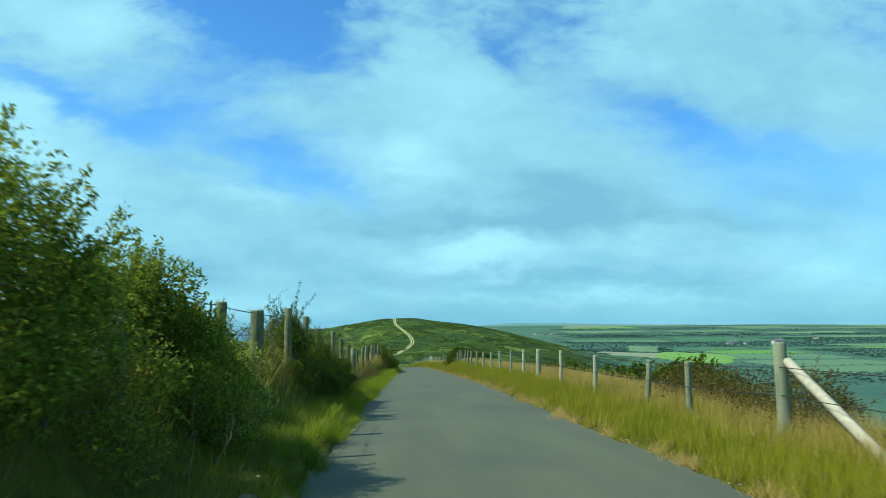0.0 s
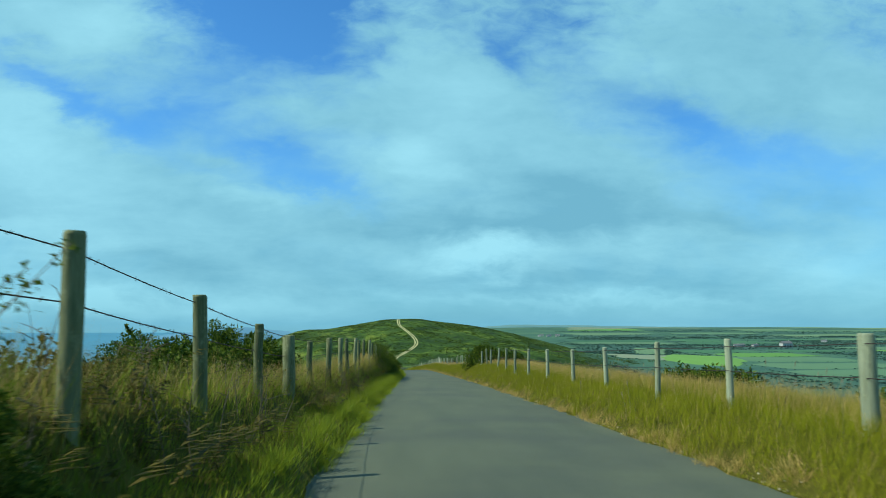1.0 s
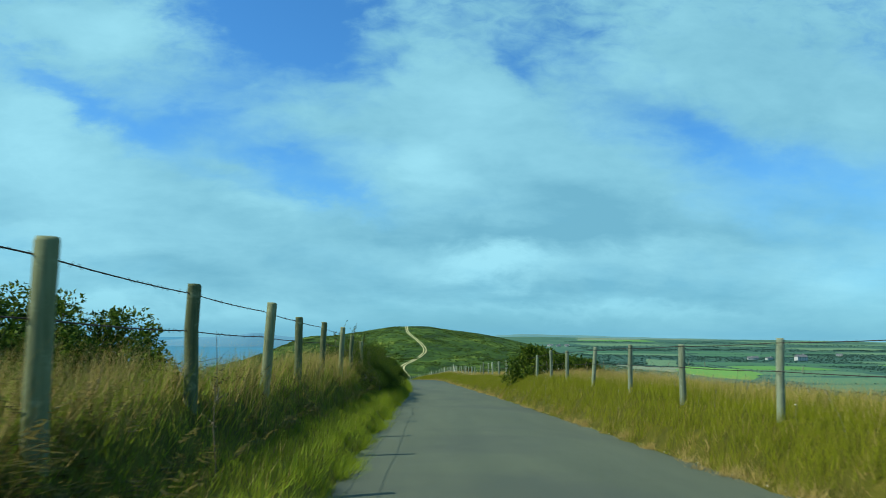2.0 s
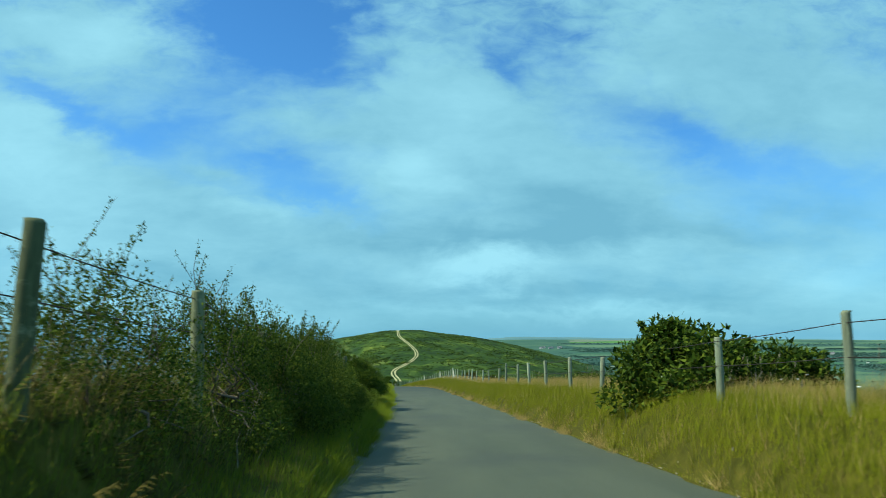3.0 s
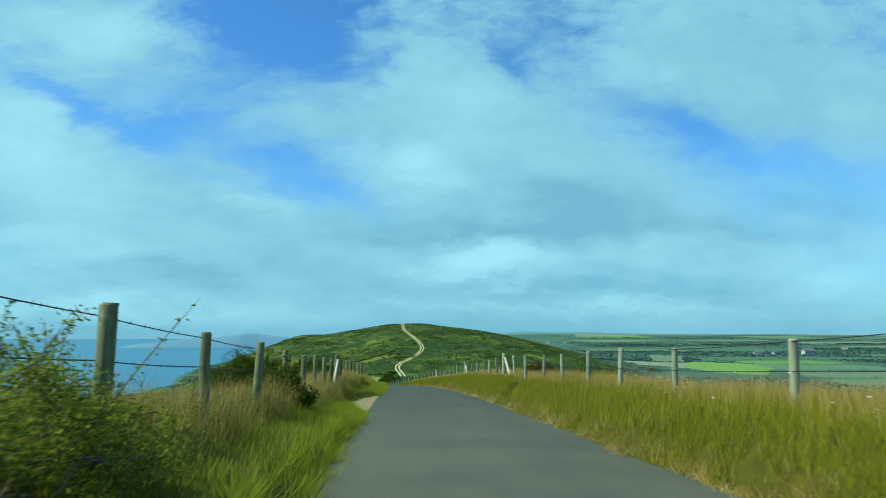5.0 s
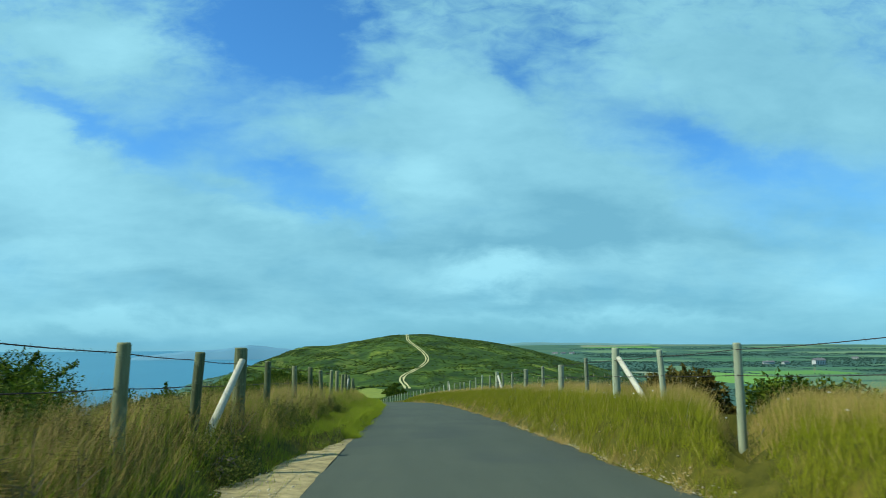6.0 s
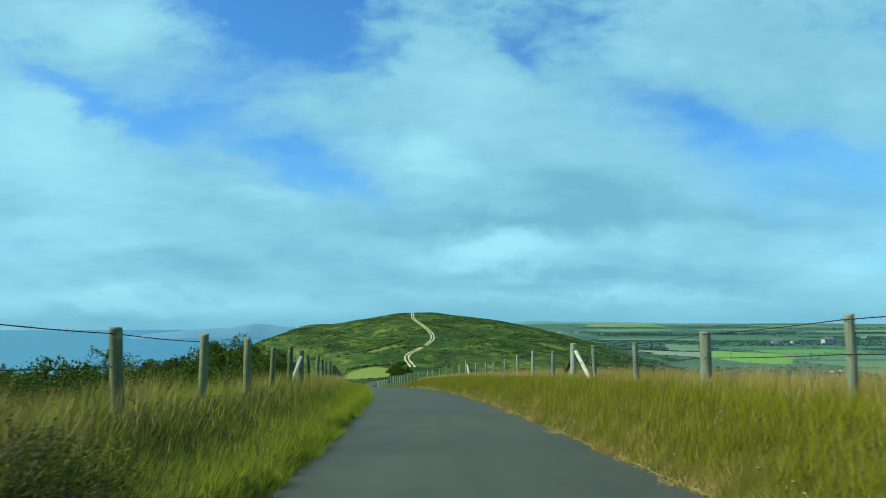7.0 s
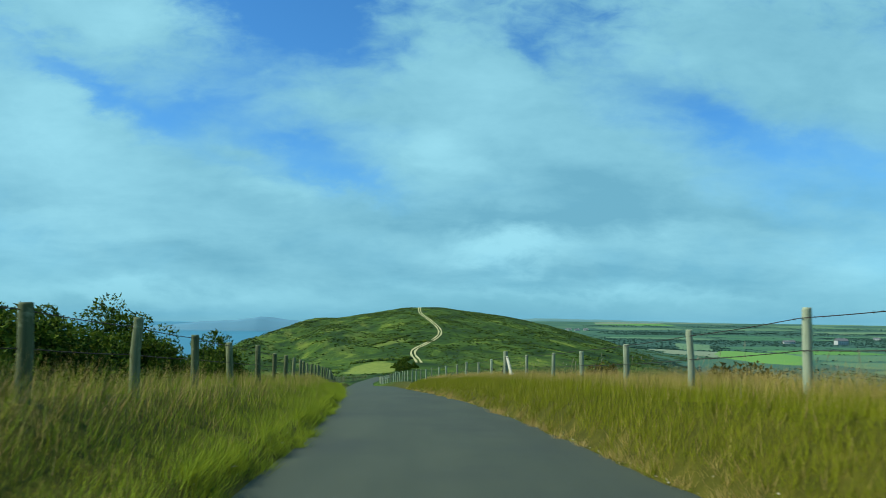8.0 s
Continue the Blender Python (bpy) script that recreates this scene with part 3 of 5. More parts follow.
def build_ground():
    ys = spaced((-300, -60, 30), (-60, -10, 4), (-10, 175, 0.75), (175, 300, 3), (300, 600, 6), (600, 1200, 10), (1200, 2000, 40), (2000, 4960, 110))
    half = spaced((0, 1.6, 0.4), (1.6, 4.6, 0.15), (4.6, 12, 0.6), (12, 40, 2.5), (40, 120, 7), (120, 420, 14), (420, 1200, 50), (1200, 5000, 160))
    ds = np.concatenate([-half[:0:-1], half])
    Y, D = np.meshgrid(ys, ds, indexing="ij")
    X = D + road_x(Y) * (np.abs(D) < 400)
    V = np.stack([X, Y, ground(X, Y)], -1).reshape(-1, 3)
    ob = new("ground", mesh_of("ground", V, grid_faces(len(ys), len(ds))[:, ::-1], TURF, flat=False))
    tagged(ob, "green and straw-coloured ridge turf falling to vale and sea", "ground", kind="structure")


def build_road():
    ys = spaced((-60, 0, 2), (0, 175, 0.5), (175, 345, 2))
    rng = np.random.default_rng(5)
    k = 9
    V = []
    for y in ys:
        c, z, hw = float(road_x(y)), float(road_z(y)), float(half(y))
        e = [hw + 0.05 * math.sin(y * 1.9) + 0.05 * math.sin(y * 4.7 + 1) + rng.normal(0, 0.02),
             hw + 0.05 * math.sin(y * 1.5 + 2) + 0.05 * math.sin(y * 5.1) + rng.normal(0, 0.02)]
        for i in range(k):
            s = -1 + 2 * i / (k - 1)
            d = s * (e[0] if s < 0 else e[1])
            V.append((c + d, y, z + 0.035 * (1 - s * s) - 0.012 + 0.006 * math.sin(y * 0.8 + i)))
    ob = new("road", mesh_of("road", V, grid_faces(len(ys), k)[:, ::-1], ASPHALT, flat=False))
    tagged(ob, "narrow grey worn asphalt lane with ragged edges", "road", kind="structure")


def strip(name, y0, y1, off, width, material, label, seed, side=1):
    """An uneven strip of loose ground along the edge of the lane."""
    rng = np.random.default_rng(seed)
    ys = np.arange(y0, y1, 0.25)
    V, k = [], 6
    for j, y in enumerate(ys):
        ends = min(1.0, (y - y0) / 2.5 + 0.05, (y1 - y) / 2.5 + 0.05)
        w = width * ends * max(0.02, 0.45 + 0.4 * math.sin(y * 0.7 + seed) + 0.35 * math.sin(y * 1.9 + seed) + 0.25 * math.sin(y * 5.3) + rng.uniform(-0.15, 0.15))
        for i in range(k):
            d = float(half(y)) + off + (i / (k - 1)) * (max(0.02, float(shoulder(y)) * (0.84 + 0.10 * math.sin(y * 2.9) + 0.06 * math.sin(y * 7.3)) - off) if width > 1 else w)
            x = float(road_x(y)) + side * d
            V.append((x, y, max(float(road_z(y)) - 0.004, zat(x, y) + 0.010) + 0.008 * math.sin(y * 2.1 + i * 1.7) * math.sin(i * 0.9 + y * 0.7)))
    f = grid_faces(len(ys), k)
    ob = new(name, mesh_of(name, V, f[:, ::-1] if side > 0 else f, material, flat=False))
    tagged(ob, label, "verge", kind="structure")


def build_sea():
    xs, ys = spaced((-4990, 20, 180)), spaced((-400, 4980, 160))
    Y, X = np.meshgrid(ys, xs, indexing="ij")
    V = np.stack([X, Y, np.full_like(X, -60.0)], -1).reshape(-1, 3)
    ob = new("water", mesh_of("water", V, grid_faces(len(ys), len(xs))[:, ::-1], SEA))
    tagged(ob, "calm deep blue sea below the cliffs", "sea", kind="structure")


def build_headland():
    xs = np.linspace(-980, -330, 70)
    prof = np.interp(xs, [-980, -860, -740, -640, -570, -535, -500, -430, -330], [-64, -44, -33, -26, -19, -13, -18, -24, -34]) + 0.8 * np.sin(xs / 31) + 0.5 * np.sin(xs / 12)
    V = []
    for x, z in zip(xs, prof):
        V += [(x, 2430, -75), (x, 2455, z - 9), (x, 2530, z), (x, 2700, z - 3)]
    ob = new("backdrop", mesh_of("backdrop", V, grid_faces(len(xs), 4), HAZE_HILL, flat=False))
    tagged(ob, "headland in faint haze blue beyond the bay", "headland", kind="structure")


def build_ridge():
    xs = np.linspace(430, 4900, 120)
    prof = np.interp(xs, [430, 520, 620, 760, 1100, 1700, 2600, 4900], [-58, -40, -20, -11, -13, -24, -32, -42]) + 1.2 * np.sin(xs / 61) + 0.7 * np.sin(xs / 23)
    V = []
    for x, z in zip(xs, prof):
        V += [(x, 4780, -70), (x, 4800, z - 14), (x, 4850, z - 4), (x, 4900, z), (x, 4950, z - 3)]
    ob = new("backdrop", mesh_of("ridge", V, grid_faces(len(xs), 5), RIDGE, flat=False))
    tagged(ob, "pale hazy ridge closing the vale", "ridge", kind="structure")


build_ground()
build_ridge()
build_road()
build_sea()
build_headland()
strip("verge_dirt", 98.5, 112, -0.10, 1.05, DIRT, "bare sandy shoulder worn beside the lane", 3, -1)
strip("verge_dirt", 1, 15, -0.06, 0.14, GRIT, "thin line of pale grit along the lane", 11, -1)


# ---------------------------------------------------------------- the chalk track on the hill
def build_track():
    ys = spaced((486, 1152, 4))
    cx = curve([(430, 0), (456, 0.8), (495, 0.4), (527, -1.4), (560, -3.6), (584, -4.2), (611, -1.5), (632, 4.0), (685, 12), (720, 17), (750, 18.2), (797, 16.6), (874, 10), (920, 5), (962, 0.6), (1000, -1), (1152, -2)])
    for name, off in (("track", -1.2), ("track", 1.2)):
        V = []
        for y in ys:
            for i in range(4):
                x = float(cx(y)) + off + (i / 3 - 0.5) * (1.15 + 0.35 * math.sin(y * 0.13 + off))
                V.append((x, y, zat(x, y) + 0.35))
        ob = new(name, mesh_of(name, V, grid_faces(len(ys), 4)[:, ::-1], CHALK, flat=False))
        tagged(ob, "pale worn wheel rut climbing the heath hill", "track", kind="structure")
    return cx


track_x = build_track()


# ---------------------------------------------------------------- fences
def post_mesh(name, r, h, seed, wood):
    """A round fence post, slightly uneven, with a chamfered top; its foot at 0."""
    rng = np.random.default_rng(seed)
    k, prof = 10, ((0.0, 1.05), (0.25, 1.03), (0.5, 1.0), (0.75, 0.98), (0.985, 0.96), (1.0, 0.86))
    V = []
    for f, s in prof:
        ox, oy = rng.normal(0, 0.004, 2)
        for i in range(k):
            a = 2 * math.pi * i / k
            q = r * s * (1 + rng.normal(0, 0.02))
            V.append((ox + q * math.cos(a), oy + q * math.sin(a), f * (h + 0.3) - 0.3))
    n = len(prof)
    bm = bmesh.new()
    vs = [bm.verts.new(v) for v in V]
    for j in range(n - 1):
        for i in range(k):
            bm.faces.new((vs[j * k + i], vs[j * k + (i + 1) % k], vs[(j + 1) * k + (i + 1) % k], vs[(j + 1) * k + i]))
    bm.faces.new(vs[-k:])
    me = bpy.data.meshes.new(name)
    bm.to_mesh(me)
    bm.free()
    for p in me.polygons:
        p.use_smooth = len(p.vertices) == 4
    me.materials.append(wood)
    return me


def post_set(wood):
    return ([post_mesh("post", 0.050 + 0.003 * (i % 3), 1.22, i, wood) for i in range(5)], [post_mesh("strainer_post", 0.084, 1.36, 20 + i, wood) for i in range(2)])


def brace_mesh(wood):
    v, f = tubes([[(0, 0, 0), (0, 0.5, 0.5), (0, 1, 1)]], [[0.055, 0.052, 0.05]], 8)
    me = mesh_of("brace", v, f, wood, flat=False)
    return me


BRACE, BRACE_DARK = brace_mesh(RAIL), brace_mesh(SHADED_WOOD)


def build_fence(label, ys, strainers, line, top, wires, seed, wood, girth, uneven):
    """ys: where the posts stand; strainers: which are thick, with the ways their braces lean (-1: towards the start)."""
    rng = np.random.default_rng(seed)
    thin, thick = post_set(wood)
    y0 = ys[0]
    root = empty("wire_fence", float(line(y0)), y0, zat(line(y0), y0))
    tagged(root, label, "fence", "roadside fences")
    inv = Matrix.Translation(-root.location)
    tops = []
    for i, y in enumerate(ys):
        y = float(y)
        x = float(line(y)) + rng.normal(0, 0.025)
        big = y in strainers
        h = (1.36 if strainers.get(y) else 1.22) + rng.normal(0, 0.025)
        z = float(top(y)) - 1.22
        lean = (0.0, 0.0) if big else (rng.normal(0, 1.6), rng.normal(0, 1.8))
        h += uneven.get(y, 0.0)
        lift = 0.4 * uneven.get(y, 0.0)
        s = h / (1.36 if big else 1.22)
        me = thick[i % 2] if big else thin[int(rng.integers(5))]
        m = pose(x, y, z, lean[0], lean[1], rng.uniform(0, 360)) @ Matrix.Diagonal((girth, girth, s, 1))
        part("strainer_post" if big else "post", me, root, at=inv @ m, label="thick weathered strainer post" if big else "")
        tops.append((x, y, z + lift, h))
        for way in strainers.get(y, ()):
            foot = Vector((x + 0.04, y + way * 1.85, zat(x, y + way * 1.85) - 0.05))
            head = Vector((x, y + way * 0.05, z + h * 0.86))
            d = head - foot
            m = Matrix.Translation(foot) @ Matrix(((1, 0, 0, 0), (0, d.y, 0, 0), (0, 0, d.z, 0), (0, 0, 0, 1)))
            part("brace", BRACE if way < 0 else BRACE_DARK, root, "pale slanting timber brace" if way < 0 else "slanting brace coloured dark as its shaded side", at=inv @ m)
    for f in wires:
        P = []
        for (x, y, z, h), (x2, y2, z2, h2) in zip(tops, tops[1:]):
            for s in np.linspace(0, 1, 5)[:-1]:
                sag = -0.012 * 4 * s * (1 - s)
                P.append((x + (x2 - x) * s - 0.05, y + (y2 - y) * s, (z + f * 1.22) * (1 - s) + (z2 + f * 1.22) * s + sag))
        P = np.array(P) - np.array(root.location)
        v, fc = tubes(P[None], np.full((1, len(P)), 0.0045), 4)
        # barbs along the strand
        nb = int(len(P) * 6)
        t = np.linspace(0, len(P) - 1.001, nb)
        i0 = t.astype(int)
        c = P[i0] + (P[np.minimum(i0 + 1, len(P) - 1)] - P[i0]) * (t - i0)[:, None]
        a = rng.normal(0, 1, (nb, 3))
        a /= np.linalg.norm(a, axis=1, keepdims=True)
        bp = np.stack([c - a * 0.022, c, c + a * 0.022], 1)
        v2, f2 = tubes(bp, np.tile([0.0015, 0.004, 0.0015], (nb, 1)), 3)
        part("wire", mesh_of("wire", np.concatenate([v, v2]), np.concatenate([fc, f2 + len(v)]), WIRE), root, "strand of dark barbed wire")


RIGHT_YS = [-3.6, -0.8, 2.3, 5.2, 8.0, 10.5, 12.7, 16.0, 19.3, 22.5, 25.4, 28.0, 31.1, 34.1, 37.2, 40.3, 43.2, 46.1, 49.2, 52.2, 55.1, 57.9, 60.7, 63.9,
            66.8, 70.1, 72.9, 75.8, 79.1, 82.0, 85.5, 88.3, 91.7, 94.6, 97.3, 99.9, 102.6, 105.4, 108.3, 110.7, 113.1, 116.0, 118.7, 122.0, 124.9,
            127.9, 130.0, 132.2, 135.1, 137.9, 140.6, 143.5, 146.5, 150.1, 153.0, 155.6, 158.4, 161.2, 164.0, 166.8, 169.6, 172.4, 175.2, 178.0] + [181.0 + 3.1 * i for i in range(52)]
LEFT_YS = [-3.0, 0.0, 2.8, 5.4, 8.2, 10.5, 12.9, 15.0, 17.7, 20.4, 23.0, 25.6, 27.8, 30.5, 33.4, 36.0, 38.5, 41.4, 44.0, 47.0, 49.8, 52.6, 55.5, 58.3, 60.6,
           62.9, 65.5, 68.2, 70.3, 72.5, 74.7, 77.65, 80.5, 83.6, 85.9, 88.7, 91.6, 94.6, 97.6, 100.7, 103.1, 105.4, 107.7, 110.4, 113.4, 116.6, 119.4, 122.2,
           125.1, 127.4, 130.0, 132.1, 134.2, 136.5, 139.3, 142.3, 145.4, 148.4, 151.4, 154.4, 157.4, 160.4, 163.4, 166.4] + [169.4 + 3.1 * i for i in range(56)]
build_fence("weathered round timber posts strung with barbed wire on the verge", RIGHT_YS,
            {8.0: (-1,), 22.5: (), 110.7: (-1,), 116.0: (), 122.0: (), 130.0: (-1, 1), 153.0: (-1, 1)}, fence_r, top_r, (0.95, 0.69), 1, POST, 0.94,
            {8.0: 0.10, 19.3: 0.06, 22.5: 0.08, 25.4: 0.06, 28.0: 0.05, 34.1: -0.04, 55.1: 0.08, 79.1: 0.16, 88.3: -0.07, 91.7: -0.05, 113.1: 0.05, 124.9: -0.08, 130.0: -0.02, 135.1: 0.14, 137.9: 0.04, 140.6: -0.06, 143.5: -0.09, 146.5: -0.07})
build_fence("weathered round timber posts with barbed wire beside scrub hedge", LEFT_YS,
            {10.5: (), 27.8: (), 74.7: (-1,), 107.7: (-1,), 132.1: (-1,)}, fence_l, top_l, (0.93, 0.67), 2, MOSSY, 1.2,
            {2.8: -0.3, 5.4: -0.35, 8.2: -0.1, 10.5: -0.02, 12.9: 0.10, 15.0: 0.07, 20.4: 0.11, 25.6: -0.05, 27.8: -0.13, 30.5: -0.06, 47.0: 0.06, 49.8: 0.08, 77.65: -0.04, 80.5: -0.35, 58.3: -0.2, 60.6: -0.32, 62.9: -0.32, 65.5: -0.25, 125.1: 0.05, 130.0: 0.04, 132.1: -0.08})


# ---------------------------------------------------------------- bushes
def bush(label, x, y, rx, ry, h, seed, leaf=GORSE, leaves=9000, size=0.035, sprigs=14, reach=0.35, group="hedgerow bushes", base=None, slim=0.30):
    """A scrubby bush: bare stems, and a crown of small leaves in uneven clumps with shoots standing out of it."""
    rng = np.random.default_rng(seed)
    z0 = zat(x, y) if base is None else base
    root = empty("bush", x, y, z0 - 0.03)
    tagged(root, label, "bush", group)
    # clump centres over a dome
    k = max(18, int(42 * rx * ry))
    a = rng.uniform(0, 2 * np.pi, k)
    rr = np.sqrt(rng.uniform(0, 1, k))
    lump = 1 + 0.22 * np.sin(a * 2 + seed) + 0.16 * np.sin(a * 3 + seed * 2.1)
    cx, cy = rr * np.cos(a) * rx * 0.86 * lump, rr * np.sin(a) * ry * 0.86 * lump
    dome = np.sqrt(np.clip(1 - rr ** 2 * 0.92, 0.04, 1))
    ht = h * dome * (0.74 + 0.26 * np.sin(cx * 2.3 + seed) * np.cos(cy * 1.9 + seed * 0.7))
    lobe = 0.78 + 0.34 * rng.uniform(0, 1, k) ** 1.5
    cz = lobe * ht * np.where(rng.uniform(0, 1, k) < 0.62, rng.uniform(0.78, 1.0, k), rng.uniform(0.12, 0.8, k))
    gz = ground(x + cx, y + cy) - z0
    cen = np.stack([cx, cy, np.maximum(cz, 0.10) + gz * 0.8], 1)
    # stems
    s0 = np.stack([rng.normal(0, rx * 0.22, k), rng.normal(0, ry * 0.22, k), np.zeros(k)], 1)
    mid = s0 * 0.4 + cen * 0.6 + np.stack([rng.normal(0, 0.08, k), rng.normal(0, 0.08, k), -0.12 * cen[:, 2]], 1)
    P = np.stack([s0, (s0 + mid) / 2 + rng.normal(0, 0.04, (k, 3)), mid, cen], 1)
    v, f = tubes(P, np.tile([0.016, 0.012, 0.008, 0.004], (k, 1)), 3)
    # shoots
    top = np.argsort(-cen[:, 2])[:max(6, k // 2)]
    ci = rng.choice(top, sprigs)
    d = np.stack([rng.normal(0, 0.45, sprigs), rng.normal(0, 0.45, sprigs), rng.uniform(0.5, 1.1, sprigs)], 1) * (reach * rng.uniform(0.6, 1.5, sprigs))[:, None]
    SP = np.stack([cen[ci], cen[ci] + d * 0.5 + rng.normal(0, 0.02, (sprigs, 3)), cen[ci] + d], 1)
    v2, f2 = tubes(SP, np.tile([0.006, 0.004, 0.0015], (sprigs, 1)), 3)
    frame_ob = part("branchwork", mesh_of("branchwork", v, f, TWIG), root, "grey-brown bare stems")
    tagged(part("shoot_spray", mesh_of("shoot_spray", v2, f2, TWIG), frame_ob, "thin bare shoots"), kind="stuff")
    # leaves
    leaves = int(leaves * 1.15)
    n1 = int(leaves * 0.91)
    w = rng.integers(0, k, n1)
    rad = (0.15 + 0.20 * rng.uniform(0, 1, k))[w] * min(1.3, (rx + ry) / 2.2)
    u = rng.normal(0, 1, (n1, 3))
    u /= np.linalg.norm(u, axis=1, keepdims=True)
    c = cen[w] + u * (rad * rng.uniform(0.35, 1.0, n1) ** 0.6)[:, None] * np.array([1.15, 1.15, 0.85])
    n2 = leaves - n1
    w2, t2 = rng.integers(0, sprigs, n2), rng.uniform(0.1, 1.0, n2)
    c2 = SP[w2, 0] + (SP[w2, 2] - SP[w2, 0]) * t2[:, None] + rng.normal(0, 0.018, (n2, 3))
    c = np.concatenate([c, c2])
    out = np.concatenate([u, rng.normal(0, 1, (n2, 3))])
    c[:, 2] = np.maximum(c[:, 2], ground(x + c[:, 0], y + c[:, 1]) - z0 + 0.02)
    n = len(c)
    ax = out + rng.normal(0, 0.9, (n, 3))
    ax /= np.linalg.norm(ax, axis=1, keepdims=True)
    sd = np.cross(ax, rng.normal(0, 1, (n, 3)))
    sd /= np.linalg.norm(sd, axis=1, keepdims=True) + 1e-9
    ln = size * rng.uniform(0.7, 1.6, n)[:, None]
    wd = ln * slim
    V = np.stack([c - sd * wd, c + sd * wd, c + ax * ln], 1).reshape(-1, 3)
    part("foliage", mesh_of("foliage", V, np.arange(3 * n).reshape(n, 3), leaf), root)
    return root


def up_to(x, y, z):
    """How tall a bush at x, y is whose top reaches z."""
    return (z - zat(x, y)) / 0.97


